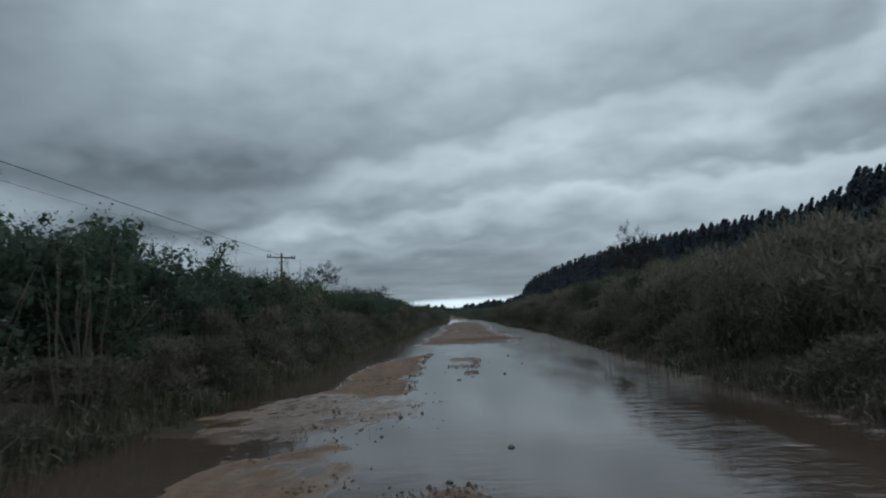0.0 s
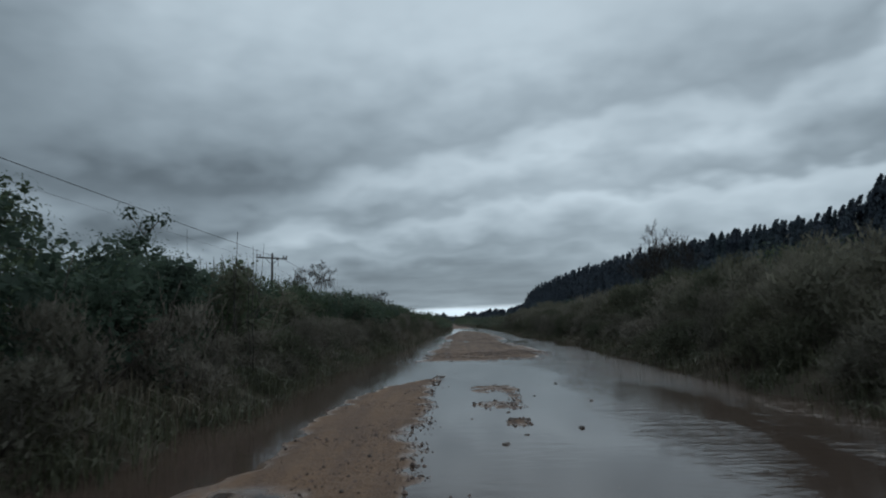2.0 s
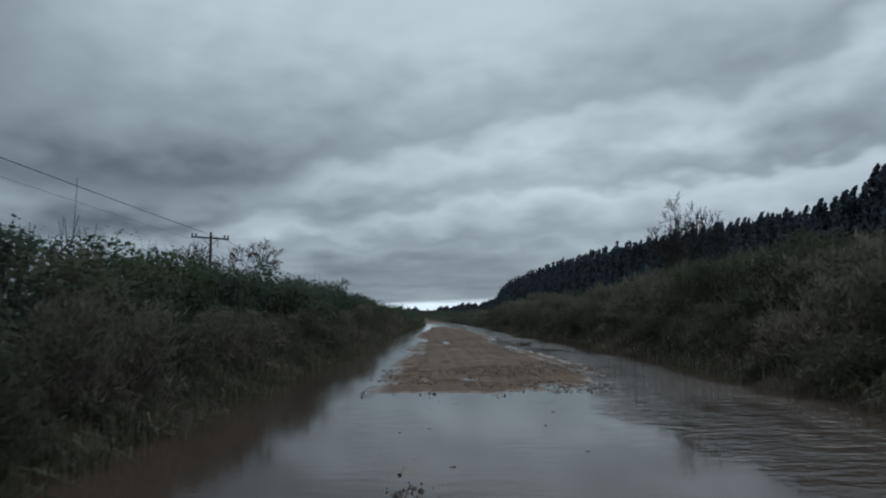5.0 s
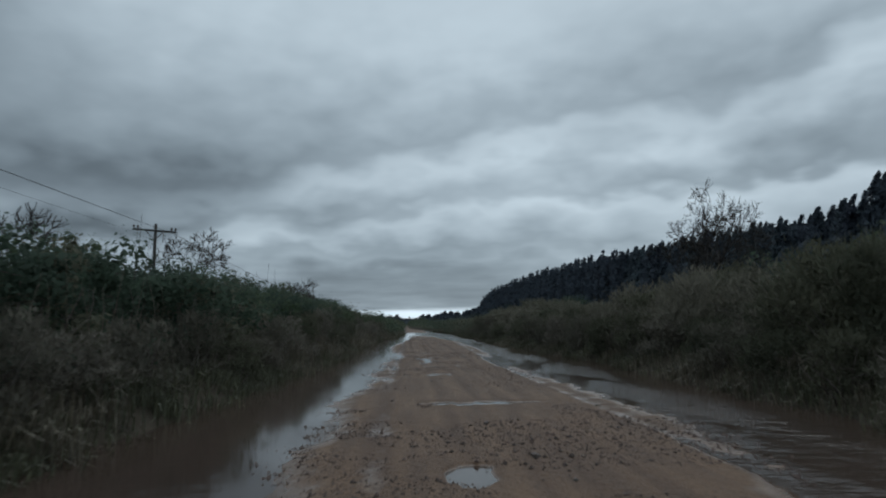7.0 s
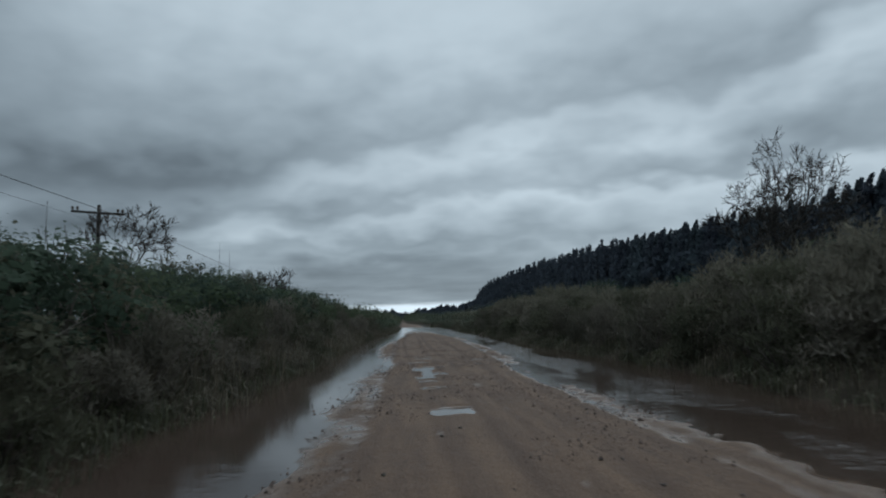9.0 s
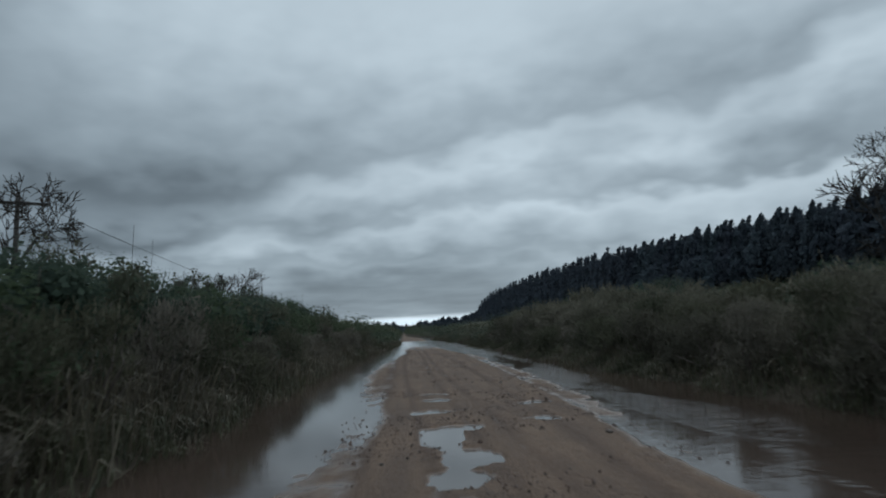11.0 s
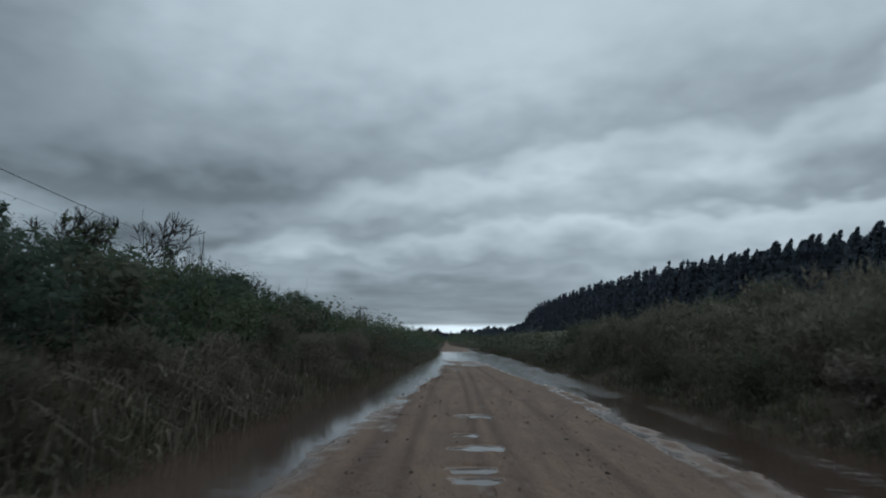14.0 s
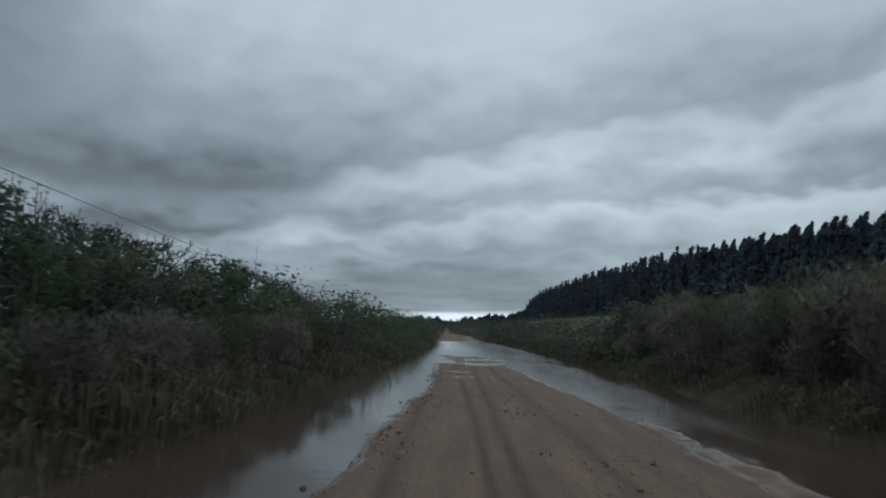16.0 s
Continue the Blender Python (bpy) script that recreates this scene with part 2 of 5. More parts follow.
def dirt_material():
    """Red-brown sandy clay with gravel, darker and glossier where it is wet near the water line."""
    m = bpy.data.materials.new("wet_clay_road")
    m.use_nodes = True
    t = m.node_tree
    b = t.nodes["Principled BSDF"]
    geo = t.nodes.new("ShaderNodeNewGeometry")

    def noise_tex(scale, detail, stretch=(1, 1, 1)):
        mp = t.nodes.new("ShaderNodeMapping")
        mp.inputs["Scale"].default_value = stretch
        t.links.new(geo.outputs["Position"], mp.inputs["Vector"])
        n = t.nodes.new("ShaderNodeTexNoise")
        n.inputs["Scale"].default_value, n.inputs["Detail"].default_value, n.inputs["Roughness"].default_value = scale, detail, 0.6
        t.links.new(mp.outputs[0], n.inputs["Vector"])
        return n.outputs["Fac"]

    def mathn(op, a, c):
        n = t.nodes.new("ShaderNodeMath")
        n.operation = op
        for i, v in enumerate((a, c)):
            if isinstance(v, (int, float)):
                n.inputs[i].default_value = v
            else:
                t.links.new(v, n.inputs[i])
        return n.outputs[0]

    def ramp(fac, stops):
        r = t.nodes.new("ShaderNodeValToRGB")
        while len(r.color_ramp.elements) < len(stops):
            r.color_ramp.elements.new(0.5)
        for e, (p, c) in zip(r.color_ramp.elements, stops):
            e.position, e.color = p, (*c, 1)
        t.links.new(fac, r.inputs[0])
        return r.outputs[0]

    def mixc(fac, a, c, mode="MIX"):
        n = t.nodes.new("ShaderNodeMix")
        n.data_type, n.blend_type = "RGBA", mode
        if isinstance(fac, float):
            n.inputs[0].default_value = fac
        else:
            t.links.new(fac, n.inputs[0])
        for i, v in ((6, a), (7, c)):
            if isinstance(v, tuple):
                n.inputs[i].default_value = (*v, 1)
            else:
                t.links.new(v, n.inputs[i])
        return n.outputs[2]

    patch = noise_tex(0.55, 5)
    streak = noise_tex(2.2, 6, (1.6, 0.16, 1))
    grain = noise_tex(34, 4)
    base = ramp(patch, [(0.3, (0.105, 0.061, 0.038)), (0.5, (0.152, 0.090, 0.056)), (0.7, (0.20, 0.129, 0.086))])
    base = mixc(0.68, base, ramp(streak, [(0.38, (0.062, 0.036, 0.026)), (0.62, (0.215, 0.137, 0.090))]))
    base = mixc(0.45, base, ramp(grain, [(0.35, (0.05, 0.033, 0.026)), (0.65, (0.23, 0.156, 0.112))]))
    # dark gravel specks
    vor = t.nodes.new("ShaderNodeTexVoronoi")
    vor.inputs["Scale"].default_value = 19
    t.links.new(geo.outputs["Position"], vor.inputs["Vector"])
    speck = mathn("LESS_THAN", vor.outputs["Distance"], mathn("MULTIPLY", mathn("SUBTRACT", noise_tex(0.9, 3), 0.34), 1.15))
    base = mixc(mathn("MULTIPLY", speck, 0.72), base, (0.042, 0.030, 0.026))
    axes = t.nodes.new("ShaderNodeSeparateXYZ")
    t.links.new(geo.outputs["Position"], axes.inputs[0])
    # damp clay pressed flat in the wheel tracks
    firm = t.nodes.new("ShaderNodeMapRange")
    firm.inputs["From Min"].default_value, firm.inputs["From Max"].default_value = 44.0, 66.0
    firm.inputs["To Min"].default_value, firm.inputs["To Max"].default_value = 0.7, 1.7
    t.links.new(axes.outputs[1], firm.inputs["Value"])
    worn = mathn("MULTIPLY", noise_tex(0.6, 4, (1, 0.3, 1)), firm.outputs[0])
    for x0, swing, pace, phase, half, depth in TRACKS:
        line = mathn("ADD", mathn("MULTIPLY", mathn("SINE", mathn("ADD", mathn("MULTIPLY", axes.outputs[1], pace), phase), 0), swing), x0)
        off = mathn("DIVIDE", mathn("ABSOLUTE", mathn("SUBTRACT", axes.outputs[0], line), 0), half)
        press = mathn("MULTIPLY", mathn("EXPONENT", mathn("MULTIPLY", mathn("MULTIPLY", off, off), -1.0), 0), worn)
        base = mixc(press, base, (0.070, 0.038, 0.024))
    wet = t.nodes.new("ShaderNodeMapRange")
    wet.inputs["From Min"].default_value, wet.inputs["From Max"].default_value = 0.019, 0.0
    t.links.new(mathn("ADD", axes.outputs[2], mathn("MULTIPLY", mathn("SUBTRACT", patch, 0.5), 0.05)), wet.inputs["Value"])
    base = mixc(mathn("MULTIPLY", wet.outputs[0], 0.42), base, (0.055, 0.034, 0.026))
    hsv = t.nodes.new("ShaderNodeHueSaturation")
    hsv.inputs["Value"].default_value = 0.66
    # redder gravelly clay at the start, greyer sand further on
    soil = t.nodes.new("ShaderNodeMapRange")
    soil.inputs["From Min"].default_value, soil.inputs["From Max"].default_value = 30.0, 50.0
    soil.inputs["To Min"].default_value, soil.inputs["To Max"].default_value = 1.28, 1.1
    t.links.new(mathn("ADD", axes.outputs[1], mathn("MULTIPLY", patch, 14.0)), soil.inputs["Value"])
    t.links.new(soil.outputs[0], hsv.inputs["Saturation"])
    t.links.new(base, hsv.inputs["Color"])
    t.links.new(hsv.outputs[0], b.inputs["Base Color"])
    rough = t.nodes.new("ShaderNodeMapRange")
    rough.inputs["To Min"].default_value, rough.inputs["To Max"].default_value = 0.85, 0.14
    t.links.new(wet.outputs[0], rough.inputs["Value"])
    t.links.new(rough.outputs[0], b.inputs["Roughness"])
    b.inputs["Specular IOR Level"].default_value = 0.4
    hgt = mathn("ADD", mathn("MULTIPLY", grain, 0.6), mathn("ADD", mathn("MULTIPLY", noise_tex(9, 4), 1.0), mathn("MULTIPLY", speck, 0.35)))
    bn = t.nodes.new("ShaderNodeBump")
    bn.inputs["Distance"].default_value = 0.045
    # a film of water evens out the relief where it is wet
    t.links.new(mathn("SUBTRACT", 1.0, mathn("MULTIPLY", wet.outputs[0], 0.86)), bn.inputs["Strength"])
    t.links.new(hgt, bn.inputs["Height"])
    t.links.new(bn.outputs[0], b.inputs["Normal"])
    return m


def water_material():
    """Silty brown flood water: calm in the ditch on one side, ruffled by the current on the other."""
    m = bpy.data.materials.new("silty_flood_water")
    m.use_nodes = True
    t = m.node_tree
    b = t.nodes["Principled BSDF"]
    b.inputs["Roughness"].default_value = 0.07
    b.inputs["IOR"].default_value = 1.33
    b.inputs["Specular IOR Level"].default_value = 0.38
    geo = t.nodes.new("ShaderNodeNewGeometry")

    def noise_tex(scale, detail, stretch=(1, 1, 1), distort=0.0):
        mp = t.nodes.new("ShaderNodeMapping")
        mp.inputs["Scale"].default_value = stretch
        t.links.new(geo.outputs["Position"], mp.inputs["Vector"])
        n = t.nodes.new("ShaderNodeTexNoise")
        n.inputs["Scale"].default_value, n.inputs["Detail"].default_value, n.inputs["Distortion"].default_value = scale, detail, distort
        t.links.new(mp.outputs[0], n.inputs["Vector"])
        return n.outputs["Fac"]

    def mathn(op, a, c):
        n = t.nodes.new("ShaderNodeMath")
        n.operation = op
        for i, v in enumerate((a, c)):
            if isinstance(v, (int, float)):
                n.inputs[i].default_value = v
            else:
                t.links.new(v, n.inputs[i])
        return n.outputs[0]

    silt = t.nodes.new("ShaderNodeValToRGB")
    silt.color_ramp.elements[0].position, silt.color_ramp.elements[0].color = 0.35, (0.034, 0.023, 0.0185, 1)
    silt.color_ramp.elements[1].position, silt.color_ramp.elements[1].color = 0.65, (0.050, 0.035, 0.028, 1)
    t.links.new(noise_tex(0.35, 4, (1, 0.4, 1)), silt.inputs[0])
    t.links.new(silt.outputs[0], b.inputs["Base Color"])
    axes = t.nodes.new("ShaderNodeSeparateXYZ")
    t.links.new(geo.outputs["Position"], axes.inputs[0])
    flow = t.nodes.new("ShaderNodeMapRange")
    flow.interpolation_type = "SMOOTHSTEP"
    flow.inputs["From Min"].default_value, flow.inputs["From Max"].default_value = 1.3, 3.6
    flow.inputs["To Min"].default_value, flow.inputs["To Max"].default_value = 0.12, 1.0
    t.links.new(mathn("ADD", axes.outputs[0], mathn("MULTIPLY", mathn("SUBTRACT", noise_tex(0.45, 3, (1, 0.35, 1)), 0.5), 5.0)), flow.inputs["Value"])
    ripple = mathn("ADD", noise_tex(2.4, 3, (0.8, 1.7, 1), 0.5), mathn("MULTIPLY", noise_tex(7.0, 2, (0.8, 2.0, 1), 0.4), 0.4))
    bn = t.nodes.new("ShaderNodeBump")
    bn.inputs["Distance"].default_value = 0.2
    gust = t.nodes.new("ShaderNodeMapRange")
    gust.inputs["From Min"].default_value, gust.inputs["From Max"].default_value = 0.42, 0.62
    gust.inputs["To Min"].default_value, gust.inputs["To Max"].default_value = 0.05, 0.38
    lee = t.nodes.new("ShaderNodeMapRange")
    lee.inputs["From Min"].default_value, lee.inputs["From Max"].default_value = 30.0, 48.0
    lee.inputs["To Min"].default_value, lee.inputs["To Max"].default_value = -0.02, -0.13
    t.links.new(axes.outputs[1], lee.inputs["Value"])
    # a riffle where the current runs between the road and the bank
    mid_line = mathn("ADD", mathn("MULTIPLY", mathn("SINE", mathn("MULTIPLY", axes.outputs[1], 0.19), 0), 0.35), 4.5)
    off_line = mathn("DIVIDE", mathn("SUBTRACT", axes.outputs[0], mid_line), 0.75)
    riffle = mathn("EXPONENT", mathn("MULTIPLY", mathn("MULTIPLY", off_line, off_line), -1.0), 0)
    t.links.new(mathn("ADD", mathn("ADD", noise_tex(0.8, 4, (1.0, 0.25, 1), 0.4), lee.outputs[0]), mathn("MULTIPLY", riffle, 0.20)), gust.inputs["Value"])
    calm = t.nodes.new("ShaderNodeMapRange")
    calm.inputs["From Min"].default_value, calm.inputs["From Max"].default_value = 26.0, 38.0
    calm.inputs["To Min"].default_value, calm.inputs["To Max"].default_value = 1.0, 0.8
    t.links.new(axes.outputs[1], calm.inputs["Value"])
    lull = t.nodes.new("ShaderNodeMapRange")
    lull.inputs["From Min"].default_value, lull.inputs["From Max"].default_value = 4.6, 6.0
    lull.inputs["To Min"].default_value, lull.inputs["To Max"].default_value = 1.0, 0.25
    t.links.new(axes.outputs[0], lull.inputs["Value"])
    t.links.new(mathn("MULTIPLY", mathn("MULTIPLY", mathn("MULTIPLY", flow.outputs[0], gust.outputs[0]), calm.outputs[0]), lull.outputs[0]), bn.inputs["Strength"])
    t.links.new(ripple, bn.inputs["Height"])
    t.links.new(bn.outputs[0], b.inputs["Normal"])
    return m


dirt, flood = dirt_material(), water_material()


# ---- building helpers ----
def mesh_of(name, verts, faces, material=None):
    me = bpy.data.meshes.new(name)
    me.from_pydata(np.asarray(verts, dtype=float).tolist(), [], [tuple(int(i) for i in f) for f in faces])
    if material:
        me.materials.append(material)
    return me


def quads_mesh(name, corners, material, normals=None):
    """A mesh of loose leaves from an array of n x corners x 3; normals, one a leaf, round the shading of a clump."""
    n, k = corners.shape[:2]
    me = bpy.data.meshes.new(name)
    me.vertices.add(n * k)
    me.vertices.foreach_set("co", np.ascontiguousarray(corners, dtype=np.float32).ravel())
    me.loops.add(n * k)
    me.loops.foreach_set("vertex_index", np.arange(n * k, dtype=np.int32))
    me.polygons.add(n)
    me.polygons.foreach_set("loop_start", np.arange(0, n * k, k, dtype=np.int32))
    me.update(calc_edges=True)
    me.materials.append(material)
    if normals is not None:
        nn = normals / (np.linalg.norm(normals, axis=1)[:, None] + 1e-9)
        me.polygons.foreach_set("use_smooth", np.ones(n, dtype=bool))
        me.normals_split_custom_set(np.repeat(nn, k, axis=0).tolist())
    return me


def smooth(me):
    me.polygons.foreach_set("use_smooth", np.ones(len(me.polygons), dtype=bool))
    return me


def part(name, me, parent, label=""):
    ob = new(name, me)
    ob.parent = parent
    return tagged(ob, label=label) if label else ob


def tubes(name, paths, material, sides=5):
    """One mesh of tapered tubes; each path is a list of (point, radius)."""
    verts, faces = [], []
    for path in paths:
        base = len(verts)
        for k, (p, r) in enumerate(path):
            a = Vector(path[max(k - 1, 0)][0])
            b = Vector(path[min(k + 1, len(path) - 1)][0])
            d = (b - a).normalized() if (b - a).length > 1e-6 else Vector((0, 0, 1))
            u = d.orthogonal().normalized()
            w = d.cross(u)
            for s in range(sides):
                ang = 2 * math.pi * s / sides
                verts.append(Vector(p) + (u * math.cos(ang) + w * math.sin(ang)) * r)
        for k in range(len(path) - 1):
            for s in range(sides):
                i, j = base + k * sides + s, base + k * sides + (s + 1) % sides
                faces.append((i, j, j + sides, i + sides))
        faces.append(tuple(range(base + sides - 1, base - 1, -1)))
        faces.append(tuple(range(base + (len(path) - 1) * sides, base + len(path) * sides)))
    return smooth(mesh_of(name, verts, faces, material))


def lattice(ix, iy, seed):
    h = (ix.astype(np.int64) * 374761393 + iy.astype(np.int64) * 668265263 + seed * 1442695041) & 0xFFFFFFFF
    h = ((h ^ (h >> 13)) * 1274126177) & 0xFFFFFFFF
    return ((h ^ (h >> 16)) & 0xFFFF) / 65535.0


def vnoise(x, y, scale, seed=0):
    """Smooth value noise, 0 to 1, over arrays."""
    x, y = np.asarray(x, float) * scale, np.asarray(y, float) * scale
    ix, iy = np.floor(x), np.floor(y)
    fx, fy = x - ix, y - iy
    fx, fy = fx * fx * (3 - 2 * fx), fy * fy * (3 - 2 * fy)
    a, b = lattice(ix, iy, seed), lattice(ix + 1, iy, seed)
    c, d = lattice(ix, iy + 1, seed), lattice(ix + 1, iy + 1, seed)
    return (a * (1 - fx) + b * fx) * (1 - fy) + (c * (1 - fx) + d * fx) * fy


def fbm(x, y, scale, seed=0, octaves=4):
    total, amp, norm = 0.0, 1.0, 0.0
    for k in range(octaves):
        total = total + amp * vnoise(x, y, scale * 2 ** k, seed + k)
        norm, amp = norm + amp, amp * 0.5
    return total / norm


# ---- the lie of the land: water level is z = 0 ----
def left_bank(y):
    return np.interp(y, (-40, 8, 16, 25, 34, 42, 52, 66, 80, 90, 98, 106, 115, 150, 210, 300), (-4.4, -4.3, -3.9, -4.0, -4.0, -3.6, -3.2, -3.15, -2.95, -2.4, -1.7, -1.2, -0.9, -0.9, -0.85, -0.6))


def right_bank(y):
    return np.interp(y, (-40, 8, 16, 26, 36, 50, 60, 80, 95, 109, 127, 137, 165, 185, 212, 300), (4.9, 4.75, 4.9, 5.3, 5.8, 6.3, 5.8, 5.7, 5.9, 5.5, 5.1, 4.1, 4.2, 2.7, 1.7, 1.5))


def dry_left(y):
    return np.interp(y, (28, 31, 36, 39, 48, 51, 54, 56, 59, 62, 65, 66, 68.3, 71.3, 74, 76.5, 80.3, 86, 94, 106, 128, 134, 300), (-1.6, -1.6, -1.5, -1.4, -1.1, -1.1, -0.7, -0.62, -0.85, -1.03, -1.22, -1.25, -1.17, -0.97, -0.85, -0.7, -0.4, 0.0, 0.1, 0.05, 0.0, -0.7, -0.6))


def dry_right(y):
    return np.interp(y, (28, 31, 35, 40, 47, 49.5, 52, 55, 57, 60, 62.5, 64, 67, 73, 76, 80, 84, 88, 94, 130, 300), (2.4, 2.8, 3.45, 3.45, 3.1, 2.7, 2.8, 3.2, 3.4, 3.5, 3.5, 3.7, 3.65, 3.6, 3.75, 3.65, 3.35, 3.1, 2.7, 3.4, 3.6))


PUDDLES = ((0.92, 38.2, 0.95, 0.28), (0.62, 44.9, 0.42, 0.5), (0.45, 50.6, 0.34, 0.4), (0.42, 53.2, 0.28, 0.9), (0.38, 55.8, 0.32, 0.4), (0.54, 57.7, 0.32, 0.35), (0.53, 58.9, 0.30, 0.25), (2.22, 56.6, 0.34, 0.24),
           (2.1, 54.5, 0.36, 0.22), (0.7, 67.24, 0.26, 0.22), (0.73, 67.75, 0.28, 0.2), (0.8, 69.2, 0.34, 0.28), (0.71, 70.4, 0.22, 0.26), (0.9, 72.75, 0.36, 0.28), (1.0, 90.1, 0.3, 0.5), (0.95, 92.3, 0.45, 0.5),
           (0.27, 32.7, 0.24, 0.4), (0.8, 53.9, 0.3, 0.25), (0.40, 49.6, 0.28, 0.3), (0.42, 48.3, 0.26, 0.34), (0.65, 51.6, 0.3, 0.45))


def bump_at(d, slope, top, low):
    return np.clip(d * slope, low, top)


def height(x, y):
    """Height of the ground over the flood water at arrays x, y."""
    x, y = np.asarray(x, float), np.asarray(y, float)
    n_edge = fbm(x, y, 0.55, 11) - 0.5
    n_fine = fbm(x, y, 3.0, 23) - 0.5
    lb = left_bank(y) + 0.9 * (vnoise(x * 0.2, y, 0.7, 5) - 0.5)
    rb = right_bank(y) + 0.9 * (vnoise(x * 0.2, y, 0.6, 6) - 0.5)
    # the dry crown of the road
    inside = np.minimum(x - dry_left(y), dry_right(y) - x) + np.where(y > 52, 0.2, 0.45) * n_edge
    front = (y - 30.2 - 0.25 * np.maximum(x - 1.8, 0) - 0.3 * np.maximum(-0.8 - x, 0)) * 0.7 + 1.5 * n_edge + 1.2 * n_fine
    gap = (100 - y) * 0.10 + 2.2 * n_edge
    crown = bump_at(np.minimum(np.minimum(inside, front), gap), np.where(y > 76, 0.10, np.where(y > 52, 0.062, 0.05)), 0.034, -0.30)
    far_in = np.minimum(np.minimum(x - dry_left(y), dry_right(y) - x) + 0.6 * n_edge, (y - 133) * 0.12)
    crown = np.maximum(crown, bump_at(far_in, 0.08, 0.07, -0.30))
    # shallows over the drowned stretches of the road bed
    bed_in = np.minimum(x - (left_bank(y) + 1.5), 3.4 - x)
    bed = bump_at(bed_in, 0.10, -0.035, -0.30) + 0.03 * n_edge
    wash = np.where((y > 90) & (y < 132), 0.14 * (fbm(x, y, 0.25, 31) - 0.50), 0.0)
    bed = bed + wash
    h = np.maximum(crown, bed)
    # bars of gravel that stand out of the flood near the start
    bar_l = np.interp(y, (12, 14, 19.3, 21.4, 23.3, 25), (-2.7, -2.32, -2.3, -1.9, -1.0, -0.7))
    bar_r = np.interp(y, (12, 14, 15, 17.3, 20.3, 23, 25), (-0.9, -0.8, -0.92, -0.74, -0.9, -0.7, -0.6))
    bar = np.minimum(np.minimum(x - bar_l, bar_r - x), np.minimum((y - 11.9) * 0.35, (24.3 - y) * 0.4)) + 0.35 * n_edge + 0.35 * n_fine
    h = np.maximum(h, bump_at(bar, 0.11, 0.04, -0.3))
    for sx0, sy0, srx, sry in ((0.38, 20.2, 0.42, 0.8), (0.62, 19.0, 0.15, 0.9), (0.25, 17.7, 0.4, 0.55), (0.4, 15.8, 0.16, 0.35)):
        spit = 1 - ((x - sx0) / srx) ** 2 - ((y - sy0) / sry) ** 2 + 1.2 * n_edge + 2.6 * n_fine
        h = np.maximum(h, bump_at(spit, 0.03, 0.018, -0.3))
    heap = 1 - ((x + 1.75) / 0.78) ** 2 - ((y - 5.4) / 2.5) ** 2 + 1.6 * n_edge + 1.6 * n_fine
    h = np.maximum(h, bump_at(heap, 0.03, 0.014, -0.3))
    heap = 1 - ((x + 0.15) / 0.42) ** 2 - ((y - 5.15) / 0.5) ** 2 + 1.6 * n_edge + 2.0 * n_fine
    h = np.maximum(h, bump_at(heap, 0.025, 0.018, -0.3))
    shelf = 1 - ((x + 2.2) / 1.7) ** 2 - ((y - 9.9) / 2.3) ** 2 + 2.0 * n_edge
    h = np.maximum(h, bump_at(shelf, 0.02, 0.006, -0.3))
    # puddles
    for px, py, rx, ry in PUDDLES:
        m = 1 - ((x - px) / rx) ** 2 - ((y - py) / ry) ** 2 + 0.8 * n_edge + 2.2 * n_fine
        h = np.where(m > 0, np.minimum(h, 0.010 - 0.12 * m), h)
        h = np.where(h < -0.05, np.maximum(h, -0.3), h)
    # wheel ruts and the relief of loose gravel
    road = (y > 29) & (h > 0.0)
    for x0, swing, pace, phase, half, depth in TRACKS:
        h = h - np.where(road, depth * np.exp(-(((x - x0 - swing * np.sin(pace * y + phase)) / half) ** 2)), 0)
    h = h + np.where(h > -0.1, 0.020 * n_fine + 0.012 * (vnoise(x, y, 11, 77) - 0.5), 0)
    # banks
    lrise, rrise = lb - x, x - rb
    rise = np.maximum(lrise, rrise)
    bank = np.clip(rise * 0.45, -0.3, 0.5) + np.where(rise > 0, 0.12 * n_edge, 0)
    h = np.where(rise > -0.7, np.maximum(h, bank), h)
    # the ground climbs to the plantation
    climb = np.clip(x - 19, 0, 110) * 0.115 * np.clip((1050 - y) / 200, 0, 1)
    h = h + np.where(rise > 3, climb + 0.0, 0)
    return h


def spaced(start, stop, step):
    return np.arange(start, stop, step)


def grown(start, stop, step, factor):
    out_list, v = [], start
    while v < stop:
        out_list.append(v)
        step *= factor
        v += step
    return np.array(out_list + [stop])


